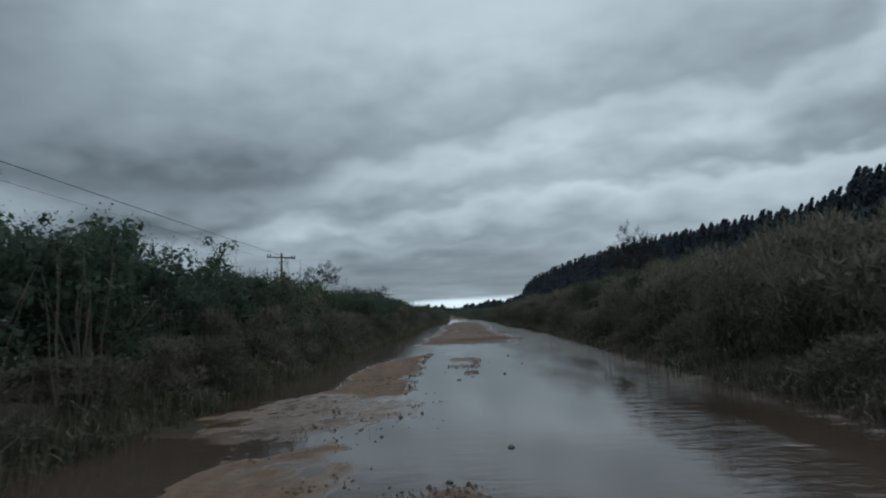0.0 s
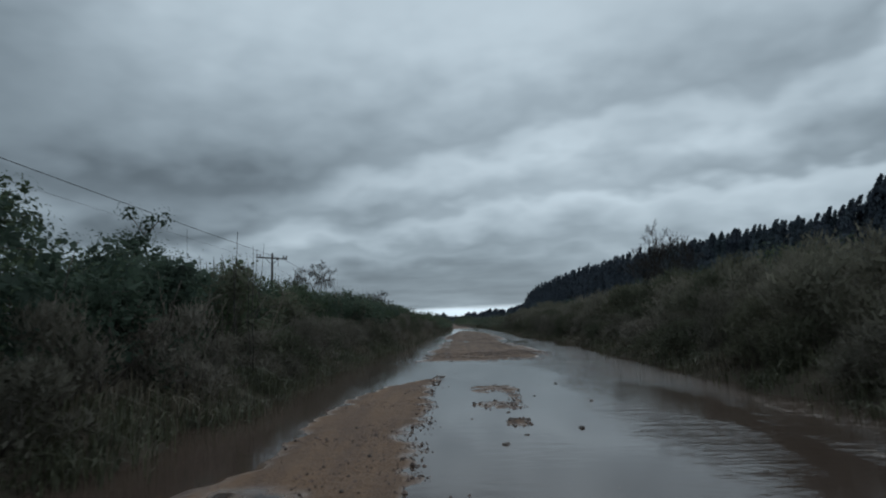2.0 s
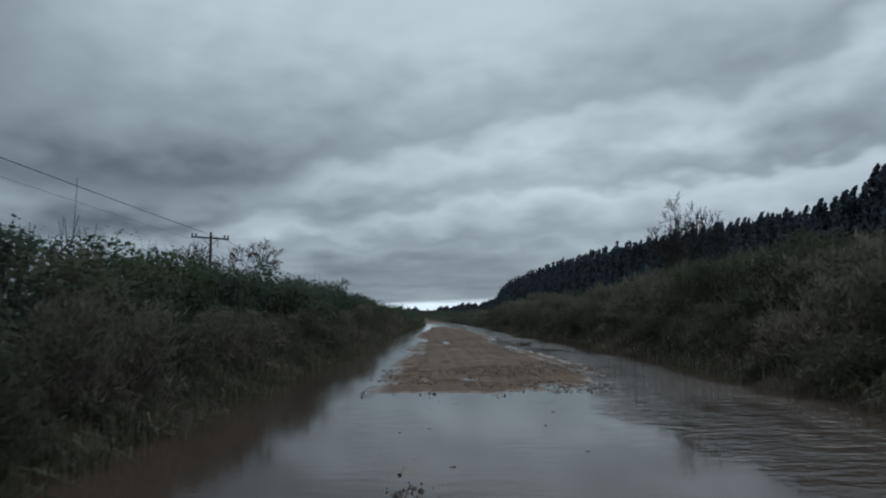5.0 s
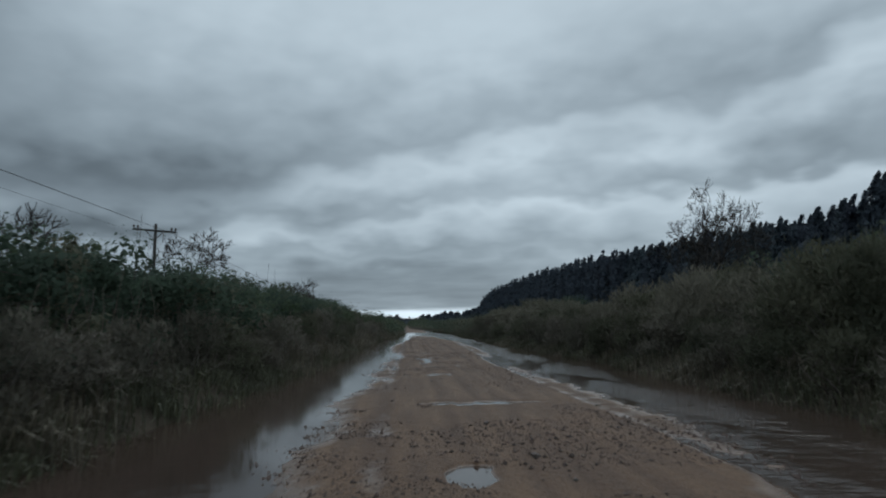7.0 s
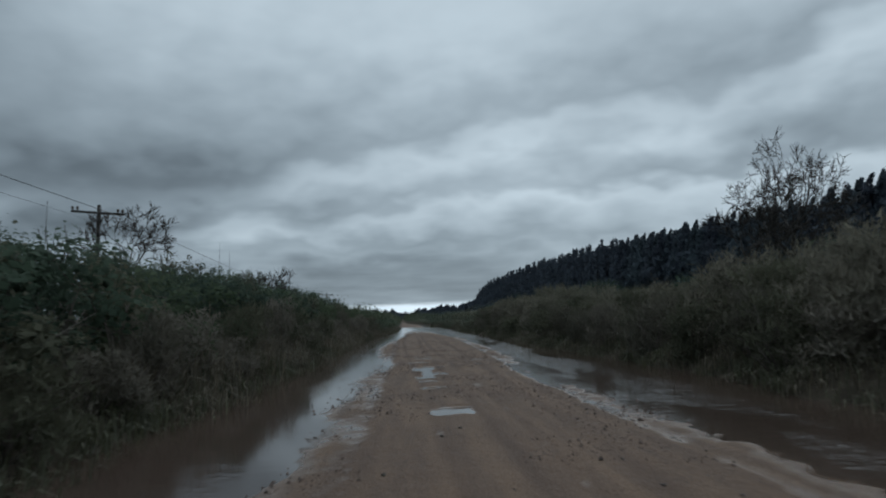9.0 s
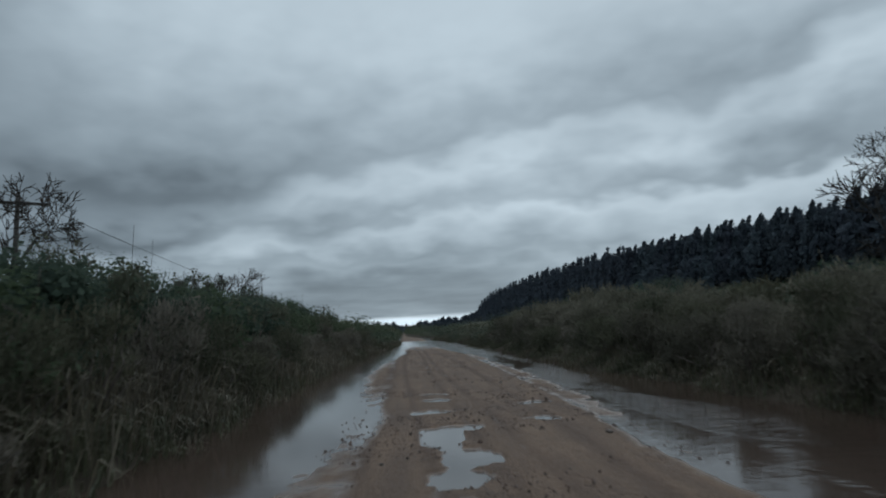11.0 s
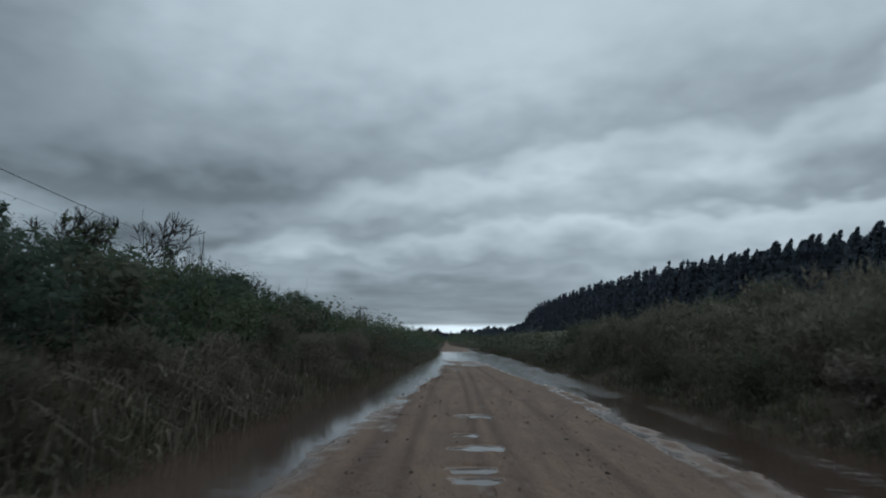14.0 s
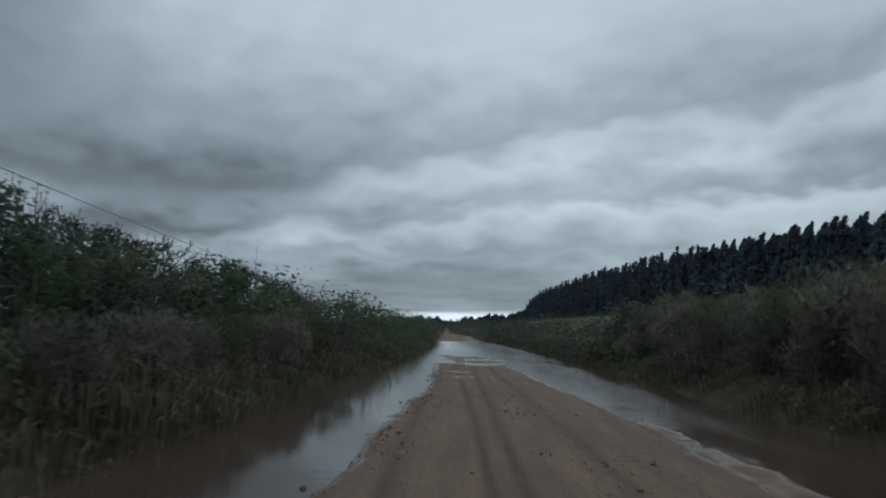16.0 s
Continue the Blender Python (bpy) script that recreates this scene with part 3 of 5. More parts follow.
def build_ground():
    xr = grown(10.6, 4000, 0.3, 1.16)
    xl = -grown(8.4, 4000, 0.3, 1.16)[::-1]
    xs = np.concatenate([xl, spaced(-8.3, -4.6, 0.2), spaced(-4.6, 4.6, 0.092), spaced(4.6, 10.5, 0.2), xr])
    ys = np.concatenate([-grown(2.2, 4000, 0.5, 1.25)[::-1], spaced(-2, 100, 0.175), grown(100, 4000, 0.16, 1.035)])
    gx, gy = np.meshgrid(xs, ys)
    gz = height(gx, gy)
    nx, ny = len(xs), len(ys)
    me = bpy.data.meshes.new("ground")
    me.vertices.add(nx * ny)
    me.vertices.foreach_set("co", np.stack([gx, gy, gz], -1).astype(np.float32).ravel())
    i = (np.arange(ny - 1)[:, None] * nx + np.arange(nx - 1)[None, :]).ravel()
    faces = np.stack([i, i + 1, i + nx + 1, i + nx], -1).astype(np.int32)
    me.loops.add(faces.size)
    me.loops.foreach_set("vertex_index", faces.ravel())
    me.polygons.add(len(faces))
    me.polygons.foreach_set("loop_start", np.arange(0, faces.size, 4, dtype=np.int32))
    cx = (gx[:-1, :-1] + gx[1:, 1:]).ravel() / 2
    cy = (gy[:-1, :-1] + gy[1:, 1:]).ravel() / 2
    rise = np.maximum(left_bank(cy) - cx, cx - right_bank(cy)) + 0.8 * (vnoise(cx, cy, 1.2, 3) - 0.5)
    me.polygons.foreach_set("material_index", np.where(rise > 5, 2, np.where(rise > -0.75, 1, 0)).astype(np.int32))
    me.polygons.foreach_set("use_smooth", np.ones(len(faces), dtype=bool))
    me.update(calc_edges=True)
    for m in (dirt, litter, field):
        me.materials.append(m)
    tagged(new("ground", me), "wet red-brown clay road between flooded ditches and grassy banks", "ground", kind="structure")


build_ground()
water_me = mesh_of("flood_water", [(-9, -30, 0), (11, -30, 0), (11, 260, 0), (-9, 260, 0)], [(0, 1, 2, 3)], flood)
tagged(new("water", water_me), "silty brown flood water covering ditches and road", "water", kind="structure")


def ground_at(x, y):
    return float(height(np.array([x]), np.array([y]))[0])


rng = np.random.default_rng(4)


# ---- plants ----
def facing_leaves(centres, normals, length, width):
    """Four-cornered leaves whose faces look roughly along the given directions."""
    n = len(centres)
    nn = normals / (np.linalg.norm(normals, axis=1)[:, None] + 1e-9)
    d = np.cross(nn, rng.normal(size=(n, 3)))
    d /= np.linalg.norm(d, axis=1)[:, None] + 1e-9
    s = np.cross(nn, d)
    ln = (length * rng.uniform(0.6, 1.4, n))[:, None]
    wd = (width * rng.uniform(0.6, 1.4, n))[:, None]
    return np.stack([centres - d * ln * 0.5, centres - s * wd * 0.5 - nn * wd * 0.12, centres + d * ln * 0.5, centres + s * wd * 0.5 - nn * wd * 0.12], 1)


def slivers(centres, along, length, width):
    """Narrow pointed three-cornered leaves or twig ends that grow along the given directions."""
    n = len(centres)
    d = along / (np.linalg.norm(along, axis=1)[:, None] + 1e-9)
    s = np.cross(d, rng.normal(size=(n, 3)))
    s /= np.linalg.norm(s, axis=1)[:, None] + 1e-9
    ln = (length * rng.uniform(0.6, 1.4, n))[:, None]
    wd = (width * rng.uniform(0.6, 1.4, n))[:, None]
    base = centres - d * ln * 0.5
    return np.stack([base - s * wd * 0.5, base + s * wd * 0.5, centres + d * ln * 0.5], 1)


def limb(start, direction, length, r0, r1, steps=4, wander=0.25, lift=0.0):
    p, d, path = Vector(start), Vector(direction).normalized(), []
    for k in range(steps + 1):
        path.append((p.copy(), r0 + (r1 - r0) * k / steps))
        d = (d + Vector(rng.normal(size=3)) * wander + Vector((0, 0, lift))).normalized()
        p = p + d * (length / steps)
    return path


def shrub_parts(h, w, n_clumps, n_leaves, leaf, foliage, wood, stems=7, bottom=0.12, clump=0.30, fine=False):
    """Meshes of a bush: stems that fan out from the base, and leaves in uneven clumps round their ends."""
    paths, ends = [], []
    for k in range(stems):
        a = 2 * math.pi * k / stems + rng.uniform(-0.4, 0.4)
        out_w = rng.uniform(0.15, 0.7) * w / h
        path = limb((0.05 * math.cos(a), 0.05 * math.sin(a), -0.1), (math.cos(a) * out_w, math.sin(a) * out_w, 1), h * rng.uniform(0.6, 0.9), 0.018 + 0.008 * h, 0.006, 3, 0.16)
        paths.append(path)
        ends += [p for p, r in path[1:]]
        for q in range(2):
            p0 = path[rng.integers(1, 4)][0]
            sub = limb(p0, (rng.normal(), rng.normal(), 0.6), h * rng.uniform(0.2, 0.35), 0.011, 0.004, 2, 0.3)
            paths.append(sub)
            ends += [sub[-1][0], sub[-2][0]]
    # rounded lobes piled into a dome; most leaves face outwards from their lobe
    lobes = []
    for k in range(n_clumps):
        a, z = rng.uniform(0, 2 * math.pi), rng.uniform(bottom, 0.9)
        prof = 0.40 * w * math.sqrt(max(1.0 - (max(z - 0.25, 0) / 0.75) ** 2, 0.05)) * math.sqrt(rng.uniform(0.15, 1.0))
        lobes.append((prof * math.cos(a), prof * math.sin(a), z * h, clump * rng.uniform(0.6, 1.35)))
    lobes = np.array(lobes)
    weight = lobes[:, 3] ** 2
    pick = rng.choice(len(lobes), size=n_leaves, p=weight / weight.sum())
    d = rng.normal(size=(n_leaves, 3))
    d[:, 2] += 0.25
    d /= np.linalg.norm(d, axis=1)[:, None]
    inner = rng.uniform(size=n_leaves) < 0.45
    rad = lobes[pick, 3] * np.where(inner, rng.uniform(0.5, 0.88, n_leaves), 1 + rng.normal(size=n_leaves) * 0.10)
    pts = lobes[pick, :3] + d * rad[:, None] * (1, 1, 0.8) + rng.normal(size=(n_leaves, 3)) * 0.06
    stray = rng.uniform(size=n_leaves) < 0.015
    pts[stray] += rng.normal(size=(int(stray.sum()), 3)) * 0.16 * clump / 0.4
    pts[:, 2] = np.maximum(pts[:, 2], 0.04)
    rise = h / np.quantile(pts[:, 2], 0.985)
    pts[:, 2] *= rise
    rounding = d * 0.6 + rng.normal(size=d.shape) * 0.14 + np.array((0, 0, 0.6))
    if fine:
        along = d * 0.55 + rng.normal(size=d.shape) * 0.42 + np.array((0, 0, 0.75))
        return tubes("branchwork", paths, wood, 3), quads_mesh("foliage", slivers(pts, along, np.where(inner, leaf * 2.6, leaf * 2.3), np.where(inner, leaf * 0.8, leaf * 0.26)), foliage, rounding)
    size = np.where(inner, 0.14, leaf * 1.05)
    norms = d * 0.8 + rng.normal(size=(n_leaves, 3)) * 0.32 + np.array((0, 0, 0.3))
    return tubes("branchwork", paths, wood, 3), quads_mesh("foliage", facing_leaves(pts, norms, size, size * 0.62), foliage, rounding)


def plant(name, meshes, names, label, category, group, m):
    ob = new(name)
    ob.empty_display_size = 0.3
    tagged(ob, label, category, group)
    for nm, me in zip(names, meshes):
        part(nm, me, ob)
    ob.matrix_basis = m
    return ob


LEAFY = [shrub_parts(3.0, 2.8, 28, 2250, 0.055, f, bark, clump=0.48) for f in (leaf_dark, leaf_dark, leaf_mid)]
BUSHY = [shrub_parts(2.2, 2.4, 22, 2000, 0.05, f, bark, clump=0.41) for f in (leaf_mid, leaf_olive, leaf_dark)]
DRY = [shrub_parts(1.5, 1.9, 18, 2400, 0.055, f, bark, stems=8, clump=0.33, fine=True) for f in (leaf_dry, leaf_olive, leaf_dry)]
FAR = [shrub_parts(3.4, 3.8, 18, 330, 0.22, f, bark, stems=4, clump=0.8) for f in (leaf_dark, leaf_mid, leaf_olive)]
# darker leaves than the near scrub's: colour stands in for the self-shading these lack
FAR_SCRUB = [shrub_parts(3.4, 3.8, 18, 330, 0.22, f, bark, stems=4, clump=0.8) for f in (leaf_olive, leaf_dark, leaf_olive)]
SCRUB = [shrub_parts(2.2, 2.6, 26, 3400, 0.07, f, bark, clump=0.43, fine=True) for f in (leaf_scrub, leaf_olive, leaf_scrub)]
LABELS = {
    "scrub_bush": "brownish olive scrub bush on the slope beside the road",
    "leafy_shrub": "dense dark green leafy shrub on the road bank",
    "bush": "mid-height olive green bush on the flooded bank",
    "dry_bush": "dry brown twiggy bush beside the flooded ditch",
    "far_shrub": "dark green shrub standing behind the roadside hedge",
    "far_scrub": "brownish olive scrub in the distant roadside bank"}
shrub_first = {}


def put_shrub(kind, stock, k, x, y, scale_h, scale_w, group):
    # kinds grow in patches
    k = int(np.clip(vnoise(np.array([x * 0.6]), np.array([y]), 0.16, len(kind))[0] * 4.2 - 0.6 + rng.normal() * 0.5, 0, 2))
    m = pose(x, y, ground_at(x, y) - 0.05, rng.uniform(-4, 4), rng.uniform(-4, 4), rng.uniform(0, 360)) @ Matrix.Diagonal((scale_w, scale_w, scale_h, 1))
    if (kind, k) in shrub_first:
        first = shrub_first[kind, k]
        ob = copy_thing(first, Matrix.Identity(4))
        ob.matrix_basis = m
        ob["group"] = group
    else:
        ob = plant(kind, stock[k], ("branchwork", "foliage"), LABELS[kind], "bush" if "bush" in kind else "shrub", group, m)
        shrub_first[kind, k] = ob
    return ob


def mound(y, seed):
    """Slow rise and fall of a row of bushes along the road."""
    return 0.72 + 0.5 * float(vnoise(np.array([y]), np.array([seed * 9.0]), 0.23, seed)[0])


def left_top(y):
    """Height of the hedge's skyline on the pole line's side."""
    return float(np.interp(y, (8, 14, 17, 24, 26.6, 30, 34, 40, 47, 53, 60, 66, 72, 77, 83, 88, 94, 100, 105, 120, 145, 190, 400),
                           (3.8, 3.4, 3.6, 3.4, 3.1, 3.2, 3.6, 3.55, 3.35, 3.45, 3.65, 3.7, 3.75, 3.75, 3.7, 3.4, 3.65, 3.7, 3.2, 3.0, 3.4, 3.8, 4.2)))


# the hedge on the pole line's side
def step_top(x, y):
    """Height of a row of the hedge at x: the rows rise evenly from the road to the skyline."""
    return 1.0 + (left_top(y) - 0.8) * min(abs(x) / 8.6, 1.0)


y = 3.0
while y < 96:
    lb = float(left_bank(y))
    put_shrub("dry_bush", DRY, rng.integers(3), lb - rng.uniform(0.45, 1.0), y + rng.uniform(-0.5, 0.5), rng.uniform(0.55, 0.95) * mound(y, 1), rng.uniform(0.65, 1.0), "left hedge")
    x = lb - rng.uniform(1.6, 2.6)
    put_shrub("bush", BUSHY, rng.integers(3), x, y + rng.uniform(-0.6, 0.6), (step_top(x, y) - 0.45) / 2.2 * rng.uniform(0.84, 1.04) * (0.6 + 0.4 * mound(y, 3)), rng.uniform(0.9, 1.25), "left hedge")
    if y > 6:
        x = lb - rng.uniform(3.2, 4.2)
        put_shrub("leafy_shrub", LEAFY, rng.integers(3), x, y + rng.uniform(-0.6, 0.6), (step_top(x, y) - 0.45) / 3.0 * rng.uniform(0.86, 1.04) * (0.7 + 0.3 * mound(y, 4)), rng.uniform(0.9, 1.2), "left hedge")
        put_shrub("leafy_shrub", LEAFY, rng.integers(3), -rng.uniform(8.0, 9.2), y + rng.uniform(-0.5, 0.5), (left_top(y) - 0.45) / 3.0 * rng.uniform(0.80, 1.0), rng.uniform(0.95, 1.25), "left hedge")
        put_shrub("far_shrub", FAR, 0, -rng.uniform(10.0, 11.0), y + rng.uniform(-0.6, 0.6), (left_top(y) - 0.7) / 3.4 * rng.uniform(0.9, 1.05), rng.uniform(0.9, 1.1), "left hedge")
    y += 1.95
# the scrub on the plantation's side
def right_top(y):
    """Height of the scrub's skyline on the plantation's side."""
    return float(np.interp(y, (10, 48, 56, 66, 75, 82, 92, 100), (3.1, 3.1, 2.45, 2.3, 2.8, 2.75, 2.5, 2.5)))


y = 7.0
while y < 100:
    rb, tall = float(right_bank(y)), right_top(y)
    put_shrub("dry_bush", DRY, rng.integers(3), rb + rng.uniform(0.5, 1.1), y + rng.uniform(-0.5, 0.5), rng.uniform(0.6, 1.0) * mound(y, 2), rng.uniform(0.7, 1.05), "right scrub")
    put_shrub("scrub_bush", SCRUB, 0, rb + rng.uniform(1.8, 2.8), y + rng.uniform(-0.6, 0.6), (tall * 0.84 - 0.4) / 2.2 * rng.uniform(0.88, 1.1) * (0.5 + 0.5 * mound(y, 5)), rng.uniform(0.9, 1.25), "right scrub")
    if y > 11:
        put_shrub("scrub_bush", SCRUB, 0, rb + rng.uniform(3.3, 4.4), y + rng.uniform(-0.6, 0.6), (tall - 0.45) / 2.2 * rng.uniform(0.88, 1.12) * (0.6 + 0.4 * mound(y, 6)), rng.uniform(0.9, 1.2), "right scrub")
        put_shrub("leafy_shrub", LEAFY, rng.integers(3), rb + rng.uniform(5.0, 6.4), y + rng.uniform(-0.7, 0.7), (tall * 1.12 - 0.45) / 3.0 * rng.uniform(0.82, 1.08), rng.uniform(0.95, 1.25), "right scrub")
    y += 2.0
# both hedges run on into the distance: single shrubs first, then a joined rest
def leaf_corners(me):
    co = np.empty(len(me.vertices) * 3, np.float32)
    me.vertices.foreach_get("co", co)
    return co.reshape(-1, 4, 3)


rest = [[], [], []]
y = 97.0
while y < 700:
    step = 2.4 + (y - 97) * 0.018
    for side in (-1, 1):
        edge = float(left_bank(y)) if side < 0 else float(right_bank(y))
        tall = (left_top(y) if side < 0 else float(np.interp(y, (97, 110, 150, 250, 400, 640), (3.2, 2.7, 2.4, 3.0, 5.5, 6.0)))) - 0.4
        for near, far, lo, hi, wid in ((0.4, 1.0, 0.25, 0.4, 0.6), (1.6, 2.9, 0.5, 0.75, 0.95), (4.3, 6.6, 0.75, 1.03, 1.05)):
            x, yy, sh, sw = edge + side * rng.uniform(near, far), y + rng.uniform(-0.8, 0.8), tall / 3.4 * rng.uniform(lo, hi), wid * rng.uniform(0.8, 1.25)
            if y < 178:
                put_shrub("far_shrub" if side < 0 else "far_scrub", FAR if side < 0 else FAR_SCRUB, 0, x, yy, sh, sw, "far hedge")
            else:
                k = int(rng.integers(3))
                a = rng.uniform(0, 6.28)
                c = leaf_corners(FAR[k][1])[::3]
                rest[k].append(np.stack([c[..., 0] * math.cos(a) - c[..., 1] * math.sin(a), c[..., 0] * math.sin(a) + c[..., 1] * math.cos(a), c[..., 2]], -1) * (sw * 1.3, sw * 1.3, sh) + (x, yy, ground_at(x, yy)))
    y += step
far_hedge = tagged(new("far_hedge"), "dark roadside hedges running on towards the horizon", "hedge", kind="stuff")
for k in range(3):
    part("foliage", quads_mesh("foliage", np.concatenate(rest[k]), (leaf_dark, leaf_mid, leaf_olive)[k]), far_hedge)


# ---- trees ----
def bare_tree_mesh(h, spread, wood, limbs=6, depth=4):
    """A leafless tree: a leaning trunk, limbs, and twigs that fork again and again into a rounded crown."""
    paths = []

    def grow(p, d, ln, r, level):
        path = limb(p, d, ln, r, max(r * 0.6, 0.010), 2, 0.2, 0.02)
        paths.append(path)
        if level == 0:
            return
        for q in range(3 if level > 1 else 5):
            k = 2 if q < 2 else int(rng.integers(1, 3))
            dd = (Vector(path[k][0]) - Vector(path[k - 1][0])).normalized()
            nd = (dd * 0.8 + Vector(rng.normal(size=3)).normalized() * spread + Vector((0, 0, 0.05))).normalized()
            grow(path[k][0], nd, ln * rng.uniform(0.58, 0.78), max(r * 0.56, 0.013), level - 1)

    trunk = limb((0, 0, -0.3), (0.08, 0.05, 1), h * 0.48, 0.017 * h, 0.012 * h, 4, 0.07)
    for q in range(limbs):
        k = 4 if q < 3 else int(rng.integers(2, 5))
        a = 2 * math.pi * q / limbs + rng.uniform(-0.4, 0.4)
        grow(trunk[k][0], (math.cos(a) * 0.75, math.sin(a) * 0.75, rng.uniform(0.5, 1.2)), h * 0.19, 0.006 * h, depth - 1)
    return tubes("trunk", [trunk], wood, 7), tubes("branchwork", paths, wood, 3)


BARE = [bare_tree_mesh(8.0, 0.74, bark_dark, 20, 5), bare_tree_mesh(6.0, 0.72, bark_dark, 7, 5), bare_tree_mesh(4.6, 0.6, bark_dark, 5, 4)]


def bare_tree(k, x, y, tall, label, turn=0, wide=1.0):
    scale_f = tall / max(v.co.z for v in BARE[k][1].vertices)
    return plant("bare_tree", BARE[k], ("trunk", "branchwork"), label, "tree", "", pose(x, y, ground_at(x, y), 0, 0, turn) @ Matrix.Diagonal((scale_f * wide, scale_f * wide, scale_f, 1)))


bare_tree(0, 17.8, 64.9, 9.1, "leafless dark tree standing above the scrub slope", 40, 0.72)
bare_tree(1, -13.1, 66.8, 6.9, "leafless spreading tree beside the utility pole", 0, 0.9)
bare_tree(2, 15.9, 64.4, 5.9, "small leafless tree with fine twigs in scrub", 110)
for k, x, yy, s, tr in ((2, -9.6, 77, 3.9, 0), (2, -10.5, 95, 4.0, 80), (2, -11, 99, 4.4, 200), (1, -12, 121, 4.6, 60), (2, -10, 92.5, 4.0, 140), (2, -9.3, 41, 3.5, 20), (1, -12.5, 160, 4.8, 10), (2, -9.0, 89.0, 3.6, 300), (2, -9.4, 80.5, 4.6, 30)):
    bare_tree(k, x, yy, s, "thin leafless sapling rising out of the hedge", tr)


def switch_mesh(n, tall):
    """A spray of thin upright leafless shoots."""
    paths = []
    for q in range(n):
        a, s = rng.uniform(0, 6.28), rng.uniform(0.05, 0.45)
        paths.append(limb((rng.normal() * 0.2, rng.normal() * 0.2, 0), (math.cos(a) * s, math.sin(a) * s, 1), tall * rng.uniform(0.6, 1.0), 0.012, 0.004, 4, 0.07))
        for w in range(2):
            p0 = paths[-1 - w][int(rng.integers(2, 4))][0]
            paths.append(limb(p0, (rng.normal() * 0.5, rng.normal() * 0.5, 0.9), tall * 0.22, 0.006, 0.003, 2, 0.15))
    return tubes("shoots", paths, bark_dark, 3)


SWITCH = [switch_mesh(16, 1.0), switch_mesh(11, 1.0)]
for k, x, yy, top in ((0, -8.6, 84.0, 4.9), (1, -8.8, 85.6, 4.7), (0, -8.9, 87.2, 4.6), (0, -9.0, 92.4, 4.3), (1, -8.6, 61.0, 3.9), (0, -8.8, 63.8, 4.2), (1, -8.7, 98.6, 4.4), (0, -8.3, 30.6, 3.8), (1, -8.2, 33.0, 3.8), (0, -8.6, 38.4, 4.0),
                      (1, -8.4, 51.5, 3.9), (0, -8.6, 56.8, 3.9), (1, -8.5, 70.4, 4.2), (0, -9.5, 104.0, 4.5), (1, -7.4, 26.2, 3.6), (0, -7.8, 28.6, 3.8)):
    tall = top - ground_at(x, yy)
    ob = tagged(new("sapling", SWITCH[k]), "spray of thin leafless shoots rising above the hedge", "sapling", "leafless shoots")
    ob.matrix_basis = pose(x, yy, ground_at(x, yy), 0, 0, rng.uniform(0, 360)) @ Matrix.Diagonal((2.2, 2.2, tall, 1))


def leafy_tree_meshes(h, w, foliage, n_leaves=3700):
    trunk = limb((0, 0, -0.2), (rng.normal() * 0.1, rng.normal() * 0.1, 1), h * 0.6, 0.022 * h, 0.012 * h, 4, 0.1)
    limbs, tips = [], []
    for q in range(9):
        a = 2 * math.pi * q / 9 + rng.uniform(-0.3, 0.3)
        br = limb(trunk[int(rng.integers(1, 5))][0], (math.cos(a), math.sin(a), rng.uniform(0.5, 1.4)), h * rng.uniform(0.22, 0.36), 0.009 * h, 0.004, 4, 0.2, 0.05)
        limbs.append(br)
        tips += [br[2][0], br[3][0], br[4][0]]
        for s in range(2):
            sb = limb(br[int(rng.integers(2, 4))][0], (rng.normal(), rng.normal(), 0.6), h * 0.16, 0.005 * h, 0.004, 3, 0.3)
            limbs.append(sb)
            tips.append(sb[-1][0])
    tips = np.array([tuple(p) for p in tips])
    tips[:, :2] *= w / (0.75 * h)
    big_r = rng.uniform(0.26, 0.52, len(tips)) * h / 4.0
    pick = rng.choice(len(tips), size=n_leaves, p=big_r ** 2 / (big_r ** 2).sum())
    d = rng.normal(size=(n_leaves, 3)) + (0, 0, 0.25)
    d /= np.linalg.norm(d, axis=1)[:, None]
    inner = rng.uniform(size=n_leaves) < 0.42
    pts = tips[pick] + d * (big_r[pick] * np.where(inner, 0.5, 1 + rng.normal(size=n_leaves) * 0.11))[:, None] * (1, 1, 0.75)
    size = np.where(inner, 0.15, 0.06)
    rise = h / np.quantile(pts[:, 2], 0.99)
    pts[:, 2] *= rise
    trunk, limbs = [(Vector((p.x, p.y, p.z * rise)), r) for p, r in trunk], [[(Vector((p.x * w / (0.75 * h), p.y * w / (0.75 * h), p.z * rise)), r) for p, r in br] for br in limbs]
    return tubes("trunk", [trunk], bark, 7), tubes("branchwork", limbs, bark, 4), quads_mesh("crown", facing_leaves(pts, d * 0.8 + rng.normal(size=d.shape) * 0.35 + np.array((0, 0, 0.3)), size, size * 0.6), foliage, d * 0.75 + rng.normal(size=d.shape) * 0.18 + np.array((0, 0, 0.35)))


